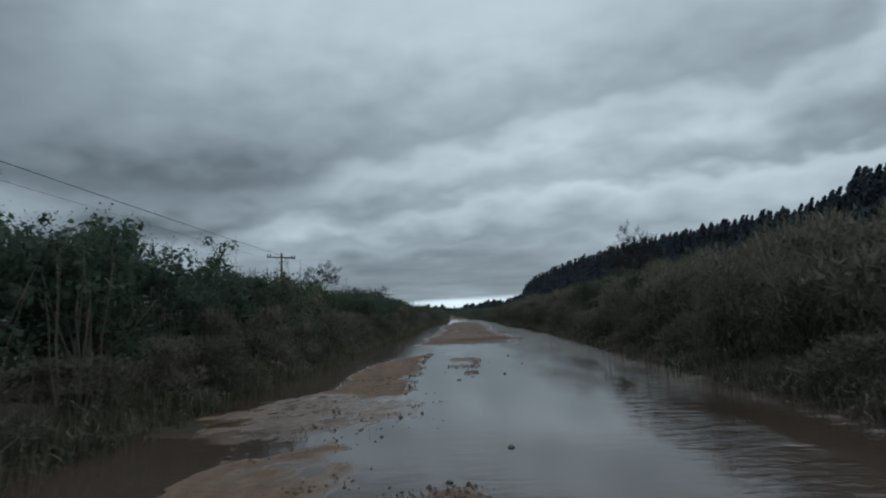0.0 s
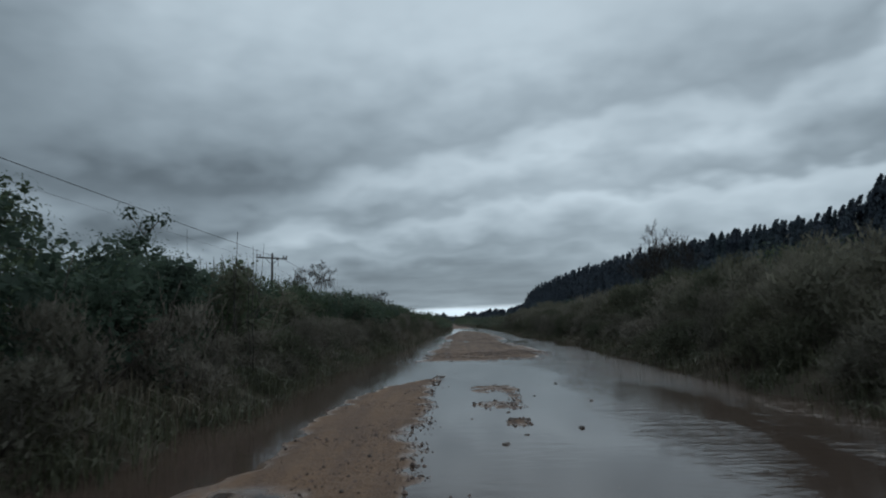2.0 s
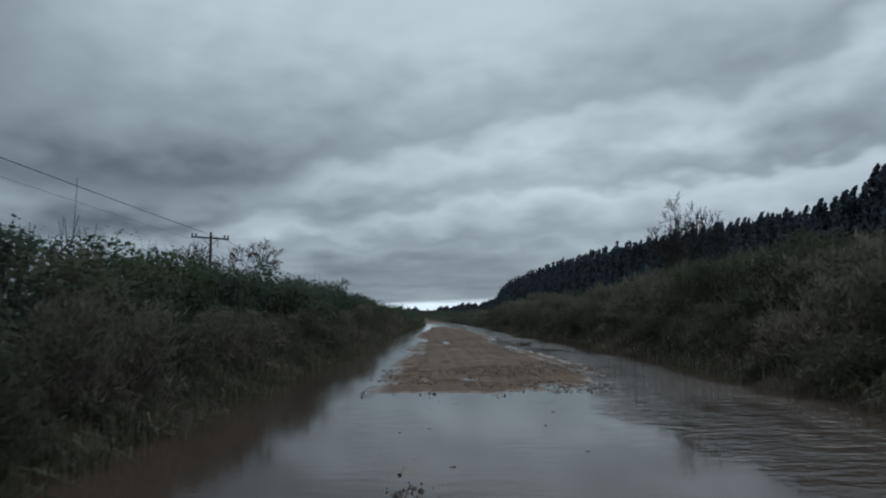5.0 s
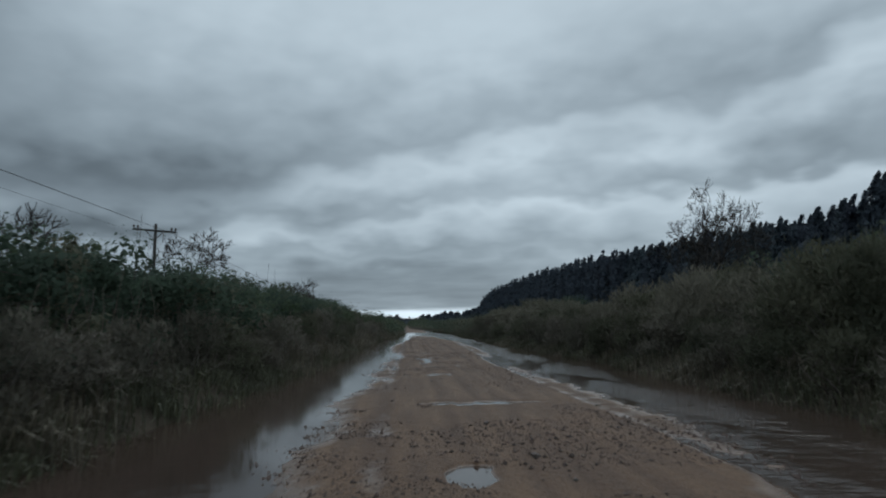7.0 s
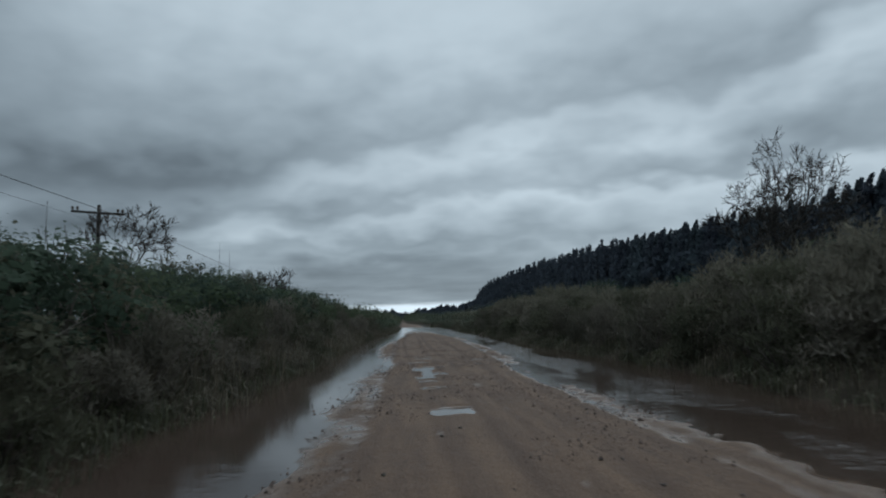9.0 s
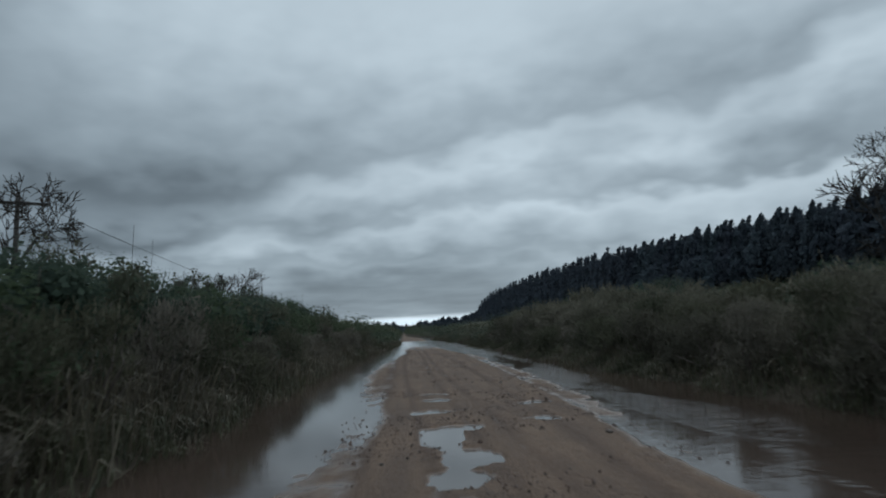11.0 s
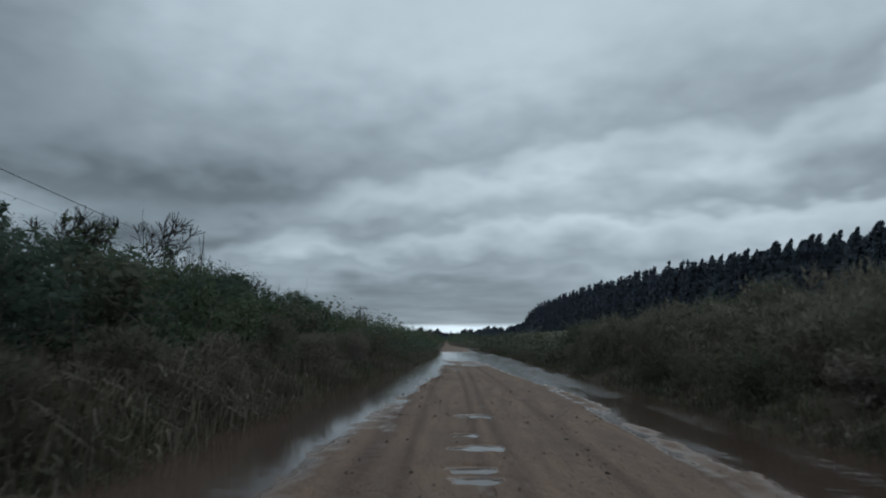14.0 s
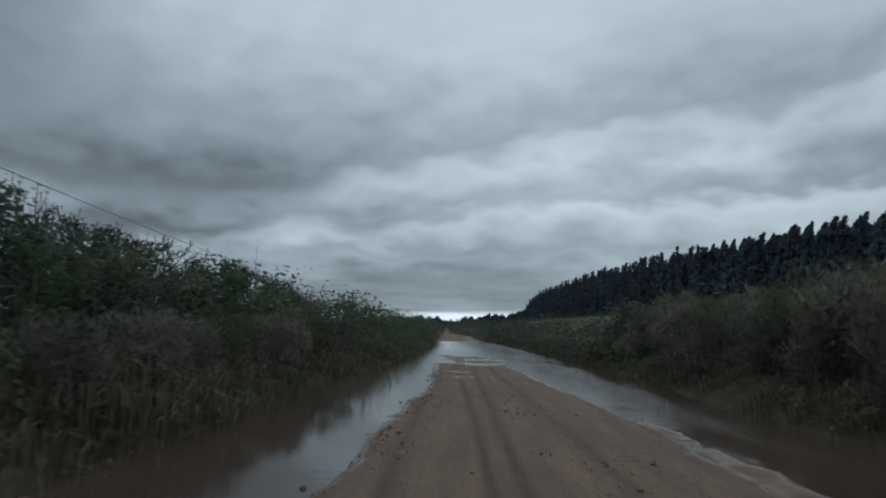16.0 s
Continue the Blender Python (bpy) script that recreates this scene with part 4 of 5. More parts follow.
TREES = [leafy_tree_meshes(4.0, 3.0, leaf_dark), leafy_tree_meshes(4.0, 2.6, leaf_mid), leafy_tree_meshes(4.0, 2.4, leaf_olive, 1700)]
for k, x, yy, extra in ((0, -9.2, 12.6, 0.25), (0, -9.0, 16.2, 0.1), (1, -9.4, 18.3, 0.25), (0, -7.6, 21.2, 1.05), (1, -9.8, 20.8, 0.52), (0, -7.9, 12.0, 0.7), (0, -8.8, 42.3, 0.1), (1, -9.0, 44.9, 0.2),
                        (2, -8.9, 62.5, 0.3), (0, -9.2, 66.6, 0.1), (2, -8.6, 72.2, 0.3), (0, -8.8, 76.2, 0.2), (1, -9.4, 78.2, 0.3), (0, -9.2, 81.0, 0.1), (2, -8.9, 84.8, 0.35), (0, -9.3, 90.5, 0.1),
                        (1, -8.9, 101.4, 0.3), (0, -9.6, 98.0, 0.1), (2, -9.0, 87.0, 0.2), (1, -10.0, 110, 0.3), (0, -10.0, 149, 0.6)):
    s = (left_top(yy) + extra - 0.45) / 4.0 * abs(x) / 8.5
    plant("small_tree", TREES[k], ("trunk", "branchwork", "crown"), "small round-crowned green tree growing in the hedge" if k < 2 else "sparse olive-leaved small tree growing in the hedge",
          "tree", "hedge trees", pose(x, yy, ground_at(x, yy), 0, 0, rng.uniform(0, 360)) @ Matrix.Diagonal((s, s, s, 1)))


# ---- the plantation on the rise ----
def forest_tree_meshes(h, w, n, leaf, lean):
    """A tall plantation tree with a narrow ragged crown, its top bent over by the wind."""
    trunk = [(Vector((lean * (z / h) ** 2 * 1.2, 0, z - 0.5)), 0.2 * (1 - 0.8 * z / h)) for z in np.linspace(0, h * 0.97, 6)]
    z = rng.uniform(0.03, 1.0, n) ** 0.8
    # whorls of boughs that the wind has swept to one side
    whorl = np.floor(z * 17) / 17 + 0.02
    z = np.where(rng.uniform(size=n) < 0.7, whorl + rng.normal(size=n) * 0.012, z)
    z = np.clip(z, 0.02, 1.0)
    a = rng.uniform(0, 2 * math.pi, n)
    reach = 0.5 * w * np.minimum((1.03 - z) * 1.3, 1.0) * (0.40 + 1.1 * vnoise(a * 1.3, z * 9, 1.0, int(w * 10)))
    r = reach * np.sqrt(rng.uniform(0.1, 1.0, n))
    bend = lean * (z ** 2 * 1.2 + np.clip(z - 0.82, 0, 1) * 5.0)
    pts = np.stack([r * np.cos(a) + bend + 0.3 * r, r * np.sin(a), z * h + 0.25 * r], 1)
    out_d = np.stack([np.cos(a), np.sin(a), np.zeros(n)], 1)
    along = out_d * 0.6 + np.array((0.55, 0, 0.55)) + rng.normal(size=(n, 3)) * 0.35
    return trunk, slivers(pts, along, leaf * (1.25 - 0.5 * z), leaf * (0.78 - 0.3 * z)), out_d * 0.7 + np.array((0, 0, 0.6)) + rng.normal(size=(n, 3)) * 0.15


def top_at(y):
    """Height of the plantation's tops along the road."""
    return float(np.interp(y, (90, 150, 164, 172, 185, 205, 222, 240, 270, 310, 390, 460, 600, 800, 860, 950, 1100, 1300), (33, 33.5, 32.5, 29.2, 28.2, 28.8, 30.0, 31.0, 32.0, 33.2, 36.6, 38.8, 40.5, 41, 35, 25, 17, 12)))


FOREST = []
for k in range(5):
    tk, lv, nm = forest_tree_meshes(20.0, 7.4 + 0.6 * k, 1250, 0.95, rng.uniform(0.6, 1.3))
    FOREST.append((tubes("trunk", [tk], bark_dark, 6), quads_mesh("crown", lv, leaf_hazed_pine, nm)))
forest_first = {}
y = 84.0
while y < 330:
    for x in (97, 102):
        xx, yy = x + rng.uniform(-1.2, 1.2), y + rng.uniform(-1.0, 1.0)
        g = ground_at(xx, yy)
        hh = (top_at(yy) * xx / 100 - g) * rng.uniform(0.87, 1.06) * (1.0 if x < 100 else 0.96)
        k = int(rng.integers(5))
        m = pose(xx, yy, g, 0, 0, rng.uniform(-45, 45)) @ Matrix.Diagonal((hh / 20, hh / 20, hh / 20, 1))
        if k in forest_first:
            copy_thing(forest_first[k], Matrix.Identity(4)).matrix_basis = m
        else:
            forest_first[k] = plant("plantation_tree", FOREST[k], ("trunk", "crown"), "tall dark plantation tree with a narrow wind-bent crown", "tree", "plantation front rows", m)
    y += 2.8


def joined_trees(name, spots, material, n_leaf, leaf, width, label):
    quads, trunks, norms = [], [], []
    for x, yy, base, hh in spots:
        n = n_leaf
        z = rng.uniform(0.02, 1.0, n) ** 0.85
        a = rng.uniform(0, 2 * math.pi, n)
        r = 0.5 * width * np.minimum((1.03 - z) * 1.7, 1.0) ** 0.8 * np.sqrt(rng.uniform(0.05, 1.1, n))
        ln = rng.uniform(0.2, 1.3)
        pts = np.stack([x + r * np.cos(a) + ln * z * z, yy + r * np.sin(a), base + z * hh], 1)
        out_d = np.stack([np.cos(a), np.sin(a), np.zeros(n)], 1)
        quads.append(slivers(pts, out_d * 0.5 + np.array((0.4, 0, 0.7)) + rng.normal(size=(n, 3)) * 0.4, leaf * 1.3, leaf * 0.75))
        norms.append(out_d * 0.7 + np.array((0, 0, 0.6)) + rng.normal(size=(n, 3)) * 0.15)
        trunks.append([(Vector((x, yy, base - 0.5)), 0.2), (Vector((x + ln * 0.7, yy, base + hh * 0.85)), 0.06)])
    ob = tagged(new(name), label, "trees", kind="stuff")
    part("crowns", quads_mesh("crowns", np.concatenate(quads), material, np.concatenate(norms)), ob)
    part("trunks", tubes("trunks", trunks, bark_dark, 4), ob)


spots = []
y = 84.0
while y < 1300:
    far = y > 330
    for x in ((97, 102, 108, 115) if far else (108, 114, 121)):
        xx, yy = x + rng.uniform(-1.5, 1.5), y + rng.uniform(-1.2, 1.2)
        g = ground_at(xx, yy)
        spots.append((xx, yy, g, (top_at(yy) * min(xx / 100, 1.05) - g) * (rng.uniform(0.82, 1.05) if far and x < 105 else rng.uniform(0.76, 0.92))))
    y += 3.3 if not far else 4.2 + (y - 330) * 0.004
joined_trees("plantation_woods", spots, leaf_hazed_pine, 150, 1.6, 6.0, "dark plantation woodland covering the rise")
# low woods where the road ends, and on the horizon
spots = []
for k in range(560):
    yy = rng.uniform(620, 1500)
    xx = rng.uniform(-0.75, 0.75) * yy if k < 260 else rng.uniform(-60, 110)
    if abs(xx - 3) < 7 and yy < 820:
        continue
    if 80 < xx < 140 and yy < 900:
        continue
    spots.append((xx, yy, ground_at(xx, yy), rng.uniform(6, 10) + max(xx, 0) * 0.02))
joined_trees("far_woods", spots, leaf_hazed_pine, 95, 2.4, 11, "distant dark woods on the horizon")


# ---- grass on the banks ----
def blades(name, side, y0, y1, count, material, lengths, inset, label, tuft=0.22, lean_out=0.3):
    n_tufts = count // 26
    ty = rng.uniform(y0, y1, n_tufts * 4)
    ty = ty[np.argsort(-(fbm(ty, ty * 0 + side * 5.0, 0.3, 41) + rng.uniform(0, 0.35, len(ty))))[:n_tufts]] if "dry" in name else ty[:n_tufts]
    edge = left_bank(ty) if side < 0 else right_bank(ty)
    tx = edge + side * (rng.uniform(inset[0], inset[1], n_tufts))
    pick = rng.integers(n_tufts, size=count)
    x = tx[pick] + rng.normal(size=count) * tuft
    yv = ty[pick] + rng.normal(size=count) * tuft
    z = height(x, yv) - 0.03
    keep = z > -0.16
    x, yv, z, pick = x[keep], yv[keep], z[keep], pick[keep]
    n = len(x)
    ln = rng.uniform(lengths[0], lengths[1], n_tufts)[pick] * rng.uniform(0.55, 1.15, n)
    a = rng.uniform(0, 2 * math.pi, n)
    out_x, out_y = np.cos(a) - side * lean_out, np.sin(a)
    bend = rng.uniform(0.3, 1.1, n)
    w = rng.uniform(0.007, 0.016, n)
    px, py = -np.sin(a) * w, np.cos(a) * w
    base = np.stack([x, yv, z], 1)
    mid_p = base + np.stack([out_x * bend * ln * 0.22, out_y * bend * ln * 0.22, ln * 0.6], 1)
    tip = base + np.stack([out_x * bend * ln * 0.75, out_y * bend * ln * 0.75, ln * (1.0 - 0.6 * bend)], 1)
    s = np.stack([px, py, np.zeros(n)], 1)
    low = np.stack([base - s, base + s, mid_p + s * 0.8, mid_p - s * 0.8], 1)
    high = np.stack([mid_p - s * 0.8, mid_p + s * 0.8, tip], 1)
    corners = np.concatenate([low.reshape(-1, 3), high.reshape(-1, 3)])
    faces = [tuple(f) for f in np.arange(n * 4).reshape(n, 4)] + [tuple(f) for f in (n * 4 + np.arange(n * 3)).reshape(n, 3)]
    tagged(new(name, mesh_of(name, corners, faces, material)), label, "grass", kind="stuff")


blades("dry_grass", -1, 3, 130, 10000, straw, (0.25, 0.75), (-0.25, 0.9), "dry straw-coloured grass tussocks along the flooded ditch")
blades("green_grass", -1, 3, 135, 27000, grass_green, (0.2, 0.6), (-0.25, 0.9), "green grass tufts along the flooded ditch")
blades("reeds", -1, 46, 82, 5000, straw, (0.55, 1.2), (0.1, 1.7), "tall pale dry reeds standing along the flooded ditch", 0.3)
blades("dry_grass", 1, 6, 135, 11000, straw, (0.2, 0.55), (-0.1, 0.9), "dry grass along the foot of the scrub bank")
blades("green_grass", 1, 6, 140, 24000, grass_green, (0.2, 0.55), (-0.1, 1.1), "green grass along the foot of the scrub bank")


# ---- tall dead canes over the hedge ----
def cane_stalk(x, y, z0, h, lean_x, lean_y, r=0.014):
    path = [(Vector((lean_x * h * s + 0.02 * math.sin(9 * s), lean_y * h * s, h * s)), r * (1 - 0.65 * s)) for s in (0, 0.25, 0.5, 0.75, 1.0)]
    # tall canes take the dark bark colour, for a backlit look against the sky
    ob = tagged(new("cane", tubes("cane", [path], bark_dark if h > 2.35 else cane, 5)), "dead pale reed cane standing in the hedge, coloured dark as backlit where tall", "cane", "dead canes")
    ob.location = (x, y, z0)


for x, yy, top, lx, ly in ((-4.45, 20.4, 2.75, 0.0, 0), (-4.55, 20.6, 2.4, -0.06, 0), (-5.05, 21.0, 3.0, 0.06, 0), (-5.0, 21.3, 2.6, -0.14, 0.05), (-5.6, 24.5, 3.1, 0.16, 0), (-8.8, 28.1, 4.1, 0.0, 0),
                           (-8.0, 32.6, 3.9, 0.08, 0), (-6.55, 42.2, 3.5, 0.10, 0.05), (-6.65, 42.6, 3.3, 0.04, 0), (-8.1, 46.4, 3.6, 0.2, 0.1), (-8.0, 48.0, 3.4, 0, 0),
                           (-8.0, 50.2, 3.7, 0.06, 0), (-8.1, 64.8, 4.4, 0.08, 0), (-8, 66.0, 4.1, 0.1, 0), (-8.4, 79.5, 4.5, 0.05, 0), (-8.5, 82.0, 4.4, -0.1, 0.1), (-8.5, 81.2, 4.6, 0.08, 0), (-8.6, 104, 4.6, 0.0, 0)):
    cane_stalk(x, yy, ground_at(x, yy) - 0.05, top, lx * 0.5, ly * 0.5)
for k in range(9):
    yy = 8.0 + 0.13 * k
    cane_stalk(-4.6 - 0.08 * (k % 3), yy, ground_at(-4.7, yy) - 0.05, rng.uniform(1.4, 2.3), rng.uniform(-0.08, 0.1), rng.uniform(-0.1, 0.1), 0.011)
for k in range(110):
    yy = rng.uniform(8, 92)
    side = -1 if k % 3 else 1
    x = (float(left_bank(yy)) - rng.uniform(0.6, 2.0)) if side < 0 else (float(right_bank(yy)) + rng.uniform(0.8, 2.6))
    cane_stalk(x, yy, ground_at(x, yy) - 0.05, rng.uniform(0.8, 1.7), rng.uniform(-0.35, 0.35), rng.uniform(-0.3, 0.3), 0.008)


for k in range(70):
    yy = rng.uniform(53, 67) if k < 46 else rng.uniform(36, 42)
    x = float(left_bank(yy)) - rng.uniform(0.5, 2.3)
    cane_stalk(x, yy, ground_at(x, yy) - 0.05, rng.uniform(0.9, 2.2), rng.uniform(-0.2, 0.2), rng.uniform(-0.2, 0.2), 0.008)


for x, yy, tall_c, lx in ((9.0, 66.1, 2.7, 0.0), (8.9, 64.6, 2.2, 0.1), (8.8, 65.2, 2.3, -0.08), (9.0, 57.2, 2.2, -0.35), (8.6, 80.0, 2.3, 0.1), (8.8, 91.0, 2.4, -0.1), (8.5, 33.0, 2.2, 0.05)):
    cane_stalk(x, yy, ground_at(x, yy) - 0.05, tall_c, lx, 0.0, 0.016)
arch = [(Vector(p), r) for p, r in (((-5.0, 8.4, 0.3), 0.012), ((-5.0, 9.2, 0.60), 0.011), ((-5.0, 10.2, 0.70), 0.009), ((-4.95, 11.0, 0.66), 0.008), ((-4.9, 11.6, 0.52), 0.006))]
tagged(new("cane", tubes("cane", [arch], cane, 5)), "pale dead cane bent over in an arch above grass", "cane", "dead canes")


# ---- broken dead branches ----
def dead_branch_mesh(forks):
    """A crooked bare branch one metre long that stands on its broken end, with side twigs."""
    stem = limb((0, 0, 0), (0.1, 0.05, 1), 1.0, 0.016, 0.006, 5, 0.12)
    paths = [stem]
    for q in range(forks):
        p0 = stem[int(rng.integers(1, 5))][0]
        paths.append(limb(p0, (rng.normal() * 0.7, rng.normal() * 0.7, 0.5), rng.uniform(0.2, 0.45), 0.009, 0.004, 3, 0.2))
    return tubes("dead_branch", paths, cane, 5)


DEAD = [dead_branch_mesh(k) for k in (2, 4, 3, 5)]
for k, x, yy, z, length, tilt_x, tilt_y, turn in ((0, 9.2, 58.4, 2.0, 0.5, 0, -35, 0), (1, 9.3, 56.8, 1.7, 0.7, 0, -20, 30), (2, 9.2, 56.3, 2.05, 0.4, 0, 75, 0), (3, 9.2, 58.5, 1.05, 0.6, 0, 5, 60), (0, 9.2, 67.7, 2.2, 0.8, 0, 5, 0),
                                                  (1, -4.85, 17.7, 1.45, 0.8, 0, 50, 10), (2, -4.9, 17.2, 1.55, 0.7, 0, -12, 0), (3, -4.6, 22.2, 1.0, 1.4, 0, 14, 50), (0, -4.75, 18.5, 0.9, 1.0, 0, 4, 80), (1, -4.5, 19.4, 0.6, 0.8, 0, -30, 0),
                                                  (2, -3.9, 50.9, 0.0, 0.35, 0, -40, 0), (3, -3.9, 55.7, 0.6, 1.0, 0, 32, 20), (0, -4.3, 49.7, 0.7, 1.2, 0, -6, 0), (1, -4.1, 60.0, 0.8, 1.1, 0, 20, 0),
                                                  (2, 9.0, 84.2, 1.2, 0.8, 0, 8, 0), (3, 9.0, 77.4, 1.2, 0.8, 0, -10, 40)):
    ob = tagged(new("dead_branch", DEAD[k]), "pale broken dead branch sticking out of the bushes", "branch", "dead branches")
    ob.matrix_basis = pose(x, yy, z, tilt_x, tilt_y, turn) @ Matrix.Diagonal((length, length, length, 1))
for k in range(8):
    a = -50 + 13 * k
    ob = tagged(new("dead_branch", DEAD[k % 4]), "pale dead stem fanning up from the ditch bank", "branch", "dead branches")
    ob.matrix_basis = pose(-3.75 + 0.05 * k, 70.0 + 0.06 * (k % 3), ground_at(-3.75 + 0.05 * k, 70.0) - 0.02, 0, a * 0.8, 10 * (k % 3)) @ Matrix.Diagonal((1.1, 1.1, rng.uniform(0.8, 1.5), 1))
for k, x, yy, length, turn in ((0, 2.74, 37.5, 0.75, 10), (2, 6.2, 44.6, 0.9, 70)):
    ob = tagged(new("twig", DEAD[k]), "fallen dead twig lying on wet ground", "twig")
    ob.matrix_basis = pose(x, yy, max(ground_at(x, yy), 0.0) + 0.012, 0, 88, turn) @ Matrix.Diagonal((length, length, length, 1))


# ---- power line ----
def disc_stack(rows):
    """Rings of (height, radius) turned round the upright axis."""
    verts, faces, sides = [], [], 10
    for z, r in rows:
        verts += [(r * math.cos(2 * math.pi * s / sides), r * math.sin(2 * math.pi * s / sides), z) for s in range(sides)]
    for k in range(len(rows) - 1):
        for s in range(sides):
            i, j = k * sides + s, k * sides + (s + 1) % sides
            faces.append((i, j, j + sides, i + sides))
    faces += [tuple(range(sides - 1, -1, -1)), tuple(range((len(rows) - 1) * sides, len(rows) * sides))]
    return verts, faces


def bar_mesh(name, a, b, wy, wz, material):
    """A squared timber from a to b with chamfered edges."""
    a, b = Vector(a), Vector(b)
    ln = (b - a).length
    bm = bmesh.new()
    bmesh.ops.create_cube(bm, size=1.0)
    bmesh.ops.scale(bm, vec=(ln, wy, wz), verts=bm.verts)
    bmesh.ops.bevel(bm, geom=bm.edges[:], offset=min(wy, wz) * 0.12, segments=1, affect="EDGES")
    rot = (b - a).to_track_quat("X", "Z").to_matrix().to_4x4()
    bmesh.ops.transform(bm, matrix=Matrix.Translation((a + b) / 2) @ rot, verts=bm.verts)
    me = bpy.data.meshes.new(name)
    bm.to_mesh(me)
    bm.free()
    me.materials.append(material)
    return me


ARM_Z = 8.3
pole = tagged(new("utility_pole"), "weathered wooden utility pole with a single crossarm and insulators", "utility pole", "utility poles")
part("pole", tubes("pole", [[(Vector((0, 0, -0.6)), 0.17), (Vector((0, 0, 4.5)), 0.14), (Vector((0.02, 0, 8.85)), 0.105)]], pole_wood, 12), pole)
arm = part("crossarm", bar_mesh("crossarm", (-1.68, -0.14, ARM_Z + 0.13), (1.68, -0.14, ARM_Z - 0.13), 0.12, 0.15, pole_wood), pole)
for sgn in (-1, 1):
    part("brace", bar_mesh("brace", (0.02, -0.16, ARM_Z - 0.75), (sgn * 0.72, -0.22, ARM_Z - 0.08 * sgn - 0.02), 0.03, 0.05, pole_wood), pole)
ins_v, ins_f = disc_stack([(0, 0.03), (0.08, 0.03), (0.085, 0.09), (0.13, 0.10), (0.15, 0.06), (0.18, 0.085), (0.23, 0.08), (0.27, 0.04)])
ins_me = smooth(mesh_of("insulator", ins_v, ins_f, ceramic))
for xx in (-1.6, -1.28, 1.3, 1.6):
    io = part("insulator", ins_me, arm, "dark glazed ceramic insulator")
    io.location = (xx, -0.14, ARM_Z + 0.07 - 0.08 * xx)
fuse = part("fuse_holder", tubes("fuse_holder", [[(Vector((0.72, -0.28, ARM_Z - 0.95)), 0.035), (Vector((0.74, -0.28, ARM_Z - 0.2)), 0.03)]], ceramic, 6), pole, "hanging fuse holder")
pole.matrix_basis = pose(-19.85, 80.3, ground_at(-19.85, 80.3) - 0.05, 0, 0.6, 0)
for py, sink in ((221.0, -0.55), (-59.0, 0.6), (361.0, -0.55)):
    copy_thing(pole, pose(-20.0, py, ground_at(-20, py) + sink, 0, -0.4, 0))


def cable(x, tops, sags, r=0.018):
    path = []
    for (y0, z0), (y1, z1), sag in zip(tops[:-1], tops[1:], sags):
        for k in range(24):
            s = k / 24
            path.append((Vector((x, y0 + (y1 - y0) * s, z0 + (z1 - z0) * s - 4 * sag * s * (1 - s))), r))
    path.append((Vector((x, tops[-1][0], tops[-1][1])), r))
    tagged(new("power_cable", tubes("power_cable", [path], cable_mat, 4)), "thin sagging power cable strung between poles", "cable", "power cables")


cable(-18.25, [(-59, 9.6), (80.3, 8.5), (221, 7.4), (361, 7.4)], (0.55, 1.5, 1.6))
cable(-21.45, [(-59, 9.8), (80.3, 8.75), (221, 7.6), (361, 7.6)], (0.45, 1.4, 1.6), 0.009)


# ---- stones on the road ----
def rock_mesh(k):
    bm = bmesh.new()
    bmesh.ops.create_icosphere(bm, subdivisions=2, radius=1.0)
    for v in bm.verts:
        v.co *= 0.75 + 0.5 * noise.noise(v.co * 1.4 + Vector((k * 7.1, 0, 0)))
        v.co.z *= 0.62
    me = bpy.data.meshes.new("stone")
    bm.to_mesh(me)
    bm.free()
    me.materials.append(rock_mat)
    return me


pale = shader("pale_foam_clod", (0.16, 0.14, 0.12), (0.28, 0.25, 0.22), 12, 0.8, 0.4, 40)
ROCKS = [rock_mesh(k) for k in range(5)]


def stone(x, y, r):
    ob = tagged(new("stone", ROCKS[int(rng.integers(5))]), "dark wet stone lying in shallow flood water" if ground_at(x, y) < 0 else "dark stone lying on the wet clay road", "stone", "road stones")
    ob.matrix_basis = pose(x, y, max(ground_at(x, y), -0.02) + r * 0.22, rng.uniform(-20, 20), rng.uniform(-20, 20), rng.uniform(0, 360)) @ Matrix.Diagonal((r * rng.uniform(0.8, 1.25), r * rng.uniform(0.8, 1.1), r, 1))


for x, yy, r in ((0.55, 7.04, 0.07), (-0.07, 5.7, 0.05), (-0.46, 9.7, 0.035), (1.12, 15.2, 0.07), (0.12, 14.2, 0.06), (1.79, 17.9, 0.06), (1.69, 21.1, 0.06), (0.97, 18.9, 0.04), (0.8, 19.9, 0.04),
                 (0.74, 35.6, 0.06), (0.97, 33.35, 0.06), (1.9, 21.0, 0.03), (0.4, 14.8, 0.05), (-0.2, 16.2, 0.04), (0.35, 16.8, 0.05), (0.55, 15.9, 0.04), (1.5, 16.7, 0.03), (2.2, 12.6, 0.045),
                 (2.46, 52.7, 0.06), (1.65, 61.4, 0.05), (2.29, 60.95, 0.06), (-0.5, 60.0, 0.04), (0.33, 52.4, 0.05)):
    stone(x, yy, r)
for k in range(60):
    stone(float(rng.normal(-0.6, 0.25)) if k % 3 else float(rng.normal(0.75, 0.22)), float(rng.uniform(20.5, 30)), float(rng.uniform(0.018, 0.042)))
for k in range(110):
    yy = float(rng.uniform(12, 84))
    x = float(rng.normal(0.3, 0.55)) if yy < 30 else float(rng.uniform(dry_left(yy) + 0.2, dry_right(yy) - 0.2))
    if yy < 30 and rng.uniform() < 0.4:
        x = float(rng.normal(-0.75, 0.2))
    if ground_at(x, yy) > -0.07:
        stone(x, yy, float(rng.uniform(0.014, 0.034)))


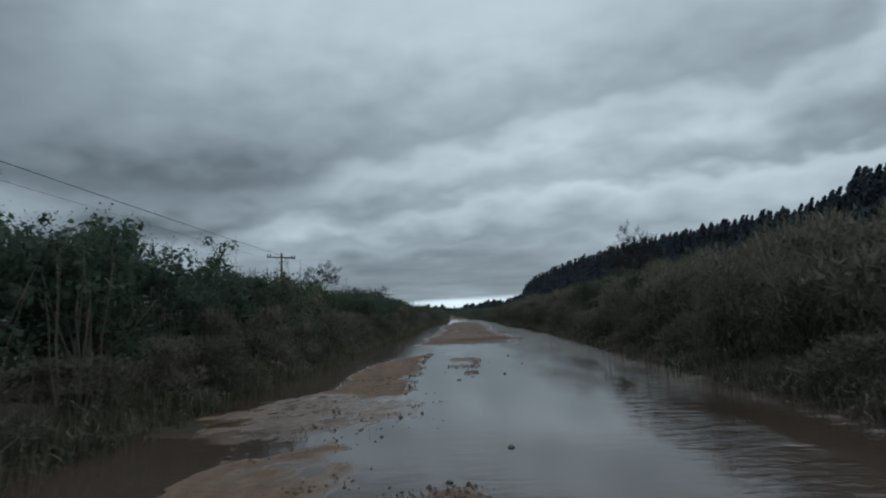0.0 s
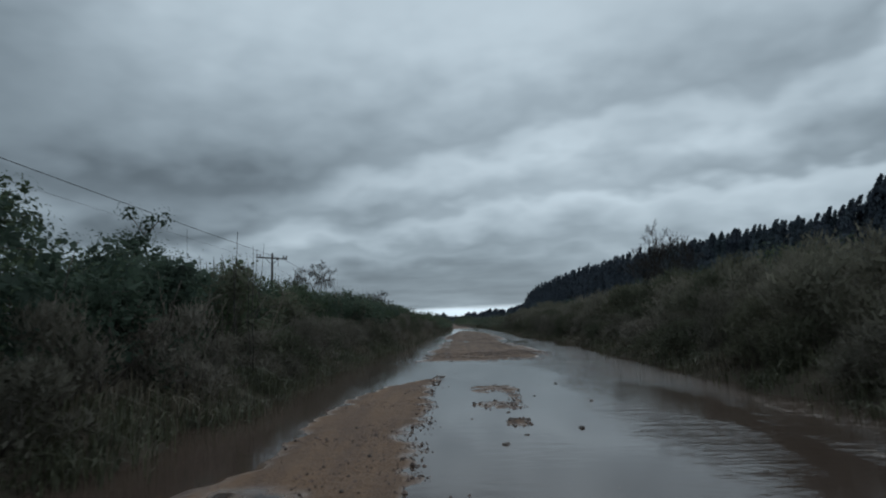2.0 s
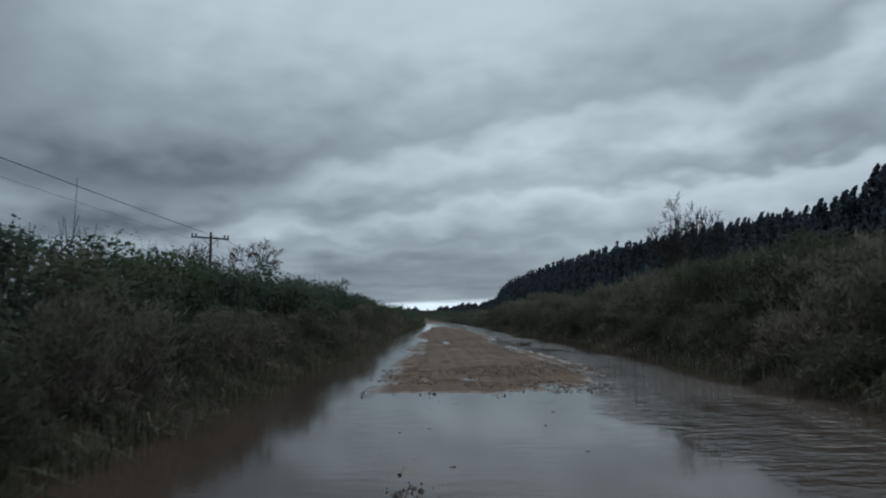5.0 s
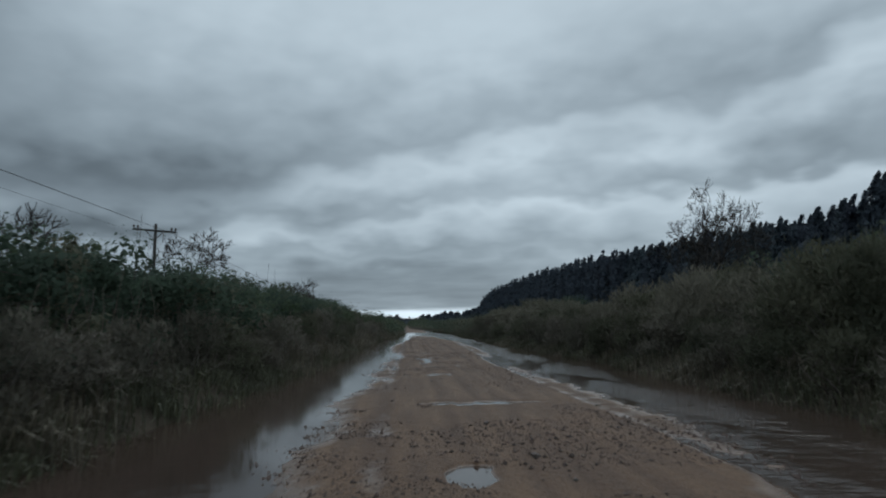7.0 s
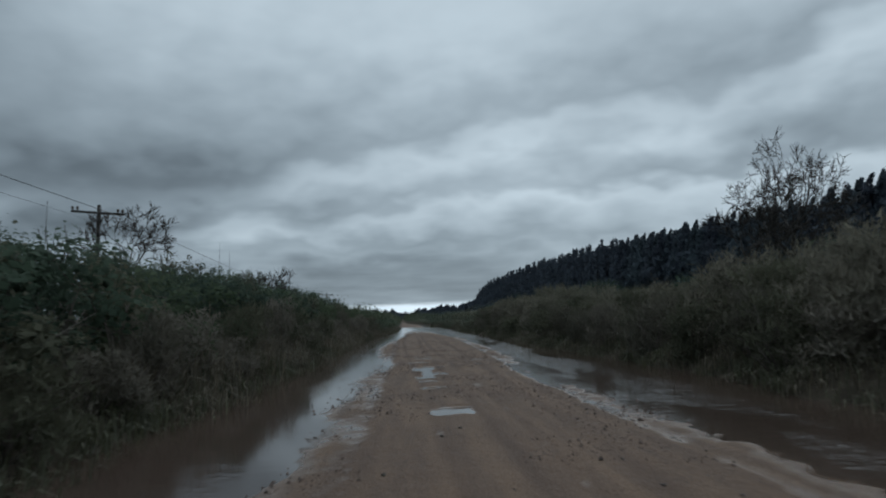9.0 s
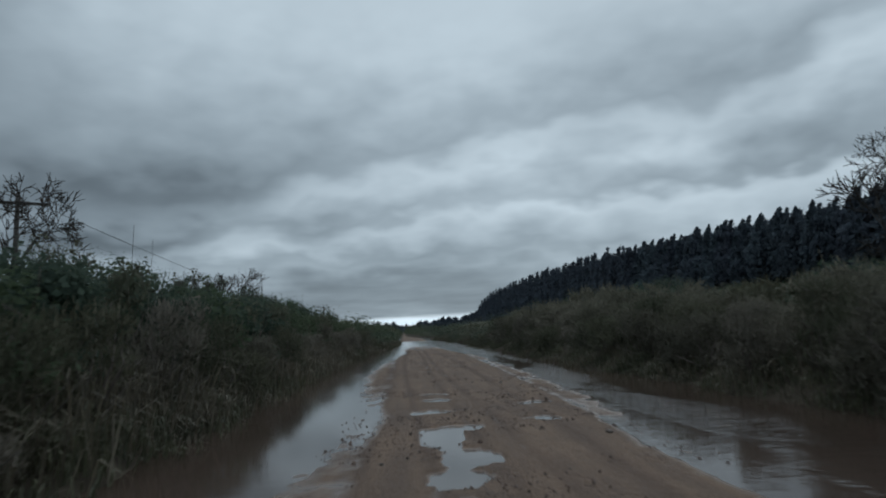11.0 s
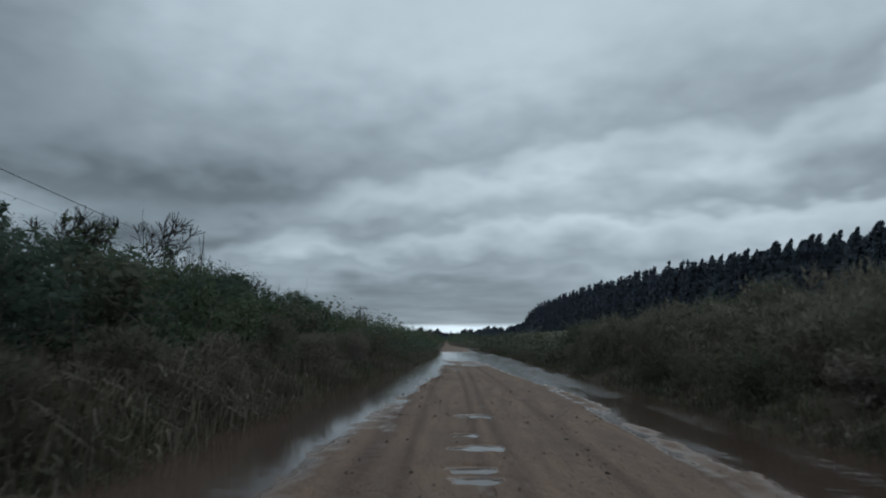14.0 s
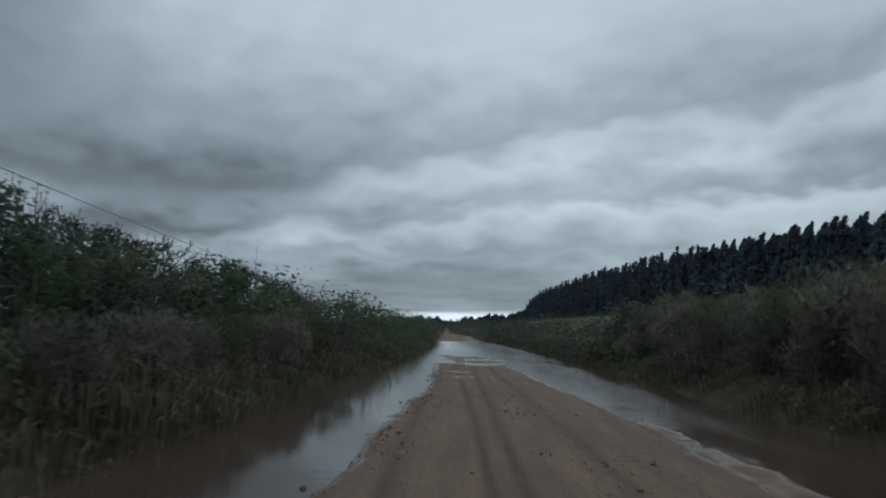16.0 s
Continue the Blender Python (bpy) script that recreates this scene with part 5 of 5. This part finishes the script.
clod_me = rock_mesh(9)
clod_me.materials.clear()
clod_me.materials.append(pale)
clod = tagged(new("clod", clod_me), "pale clod of foam and debris in the ditch water", "debris")
clod.matrix_basis = pose(6.54, 70.6, 0.02, 0, 0, 20) @ Matrix.Diagonal((0.24, 0.15, 0.12, 1))


def gravel():
    n = 48000
    yv = np.concatenate([rng.uniform(4, 28, n // 3), rng.uniform(29, 38, n // 4), rng.uniform(38, 64, n - n // 3 - n // 4)])
    yv[-7000:] = rng.uniform(64, 97, 7000)
    x = rng.uniform(-2.6, 3.7, n)
    edge_n = 700
    yv[:edge_n] = rng.uniform(12.5, 24, edge_n)
    x[:edge_n] = -0.82 + rng.normal(size=edge_n) * 0.12
    yv[edge_n:edge_n + 500] = rng.uniform(78, 92, 500)
    x[edge_n:edge_n + 500] = dry_left(yv[edge_n:edge_n + 500]) + 0.12 + np.abs(rng.normal(size=500)) * 0.25
    spit = slice(edge_n + 500, edge_n + 1500)
    yv[spit] = np.concatenate([rng.normal(18.9, 1.0, 250), rng.normal(17.6, 0.7, 250), rng.normal(16.0, 0.45, 250), rng.normal(5.5, 0.5, 250)])
    x[spit] = np.concatenate([rng.normal(0.62, 0.2, 250), rng.normal(0.45, 0.25, 250), rng.normal(0.38, 0.16, 250), rng.normal(0.0, 0.3, 250)])
    hz_v = height(x, yv)
    dens = fbm(x, yv, 0.9, 55)
    keep = (hz_v > -0.02) & ((dens > 0.55) | ((yv < 8.6) & (dens > 0.40)) | ((yv > 29) & (yv < 36) & (dens > 0.45)) | ((yv > 44) & (yv < 60) & (dens > 0.49)) | (np.arange(n) < edge_n + 1500)) & (x < right_bank(yv) - 1) & (x > left_bank(yv) + 1.2)
    x, yv, hz_v = x[keep], yv[keep], hz_v[keep]
    m = len(x)
    r = rng.uniform(0.006, 0.017, m) * np.where(rng.uniform(size=m) < 0.08, 2.1, 1.0)
    shape = np.array([(1, 0, 0), (0, 1, 0), (-1, 0, 0), (0, -1, 0), (0, 0, 0.8), (0, 0, -0.5)], float)
    a = rng.uniform(0, 6.28, m)
    v = shape[None] * rng.uniform(0.65, 1.3, (m, 6, 1)) * r[:, None, None]
    vx = v[..., 0] * np.cos(a)[:, None] - v[..., 1] * np.sin(a)[:, None]
    vy = v[..., 0] * np.sin(a)[:, None] + v[..., 1] * np.cos(a)[:, None]
    verts = np.stack([vx + x[:, None], vy + yv[:, None], v[..., 2] + hz_v[:, None] + r[:, None] * 0.25], -1).reshape(-1, 3)
    tri = np.array([(0, 1, 4), (1, 2, 4), (2, 3, 4), (3, 0, 4), (1, 0, 5), (2, 1, 5), (3, 2, 5), (0, 3, 5)])
    faces = (tri[None] + (np.arange(m) * 6)[:, None, None]).reshape(-1, 3)
    tagged(new("gravel", mesh_of("gravel", verts, faces, gravel_mat)), "loose red-brown gravel scattered over the clay road", "gravel", kind="stuff")


gravel()
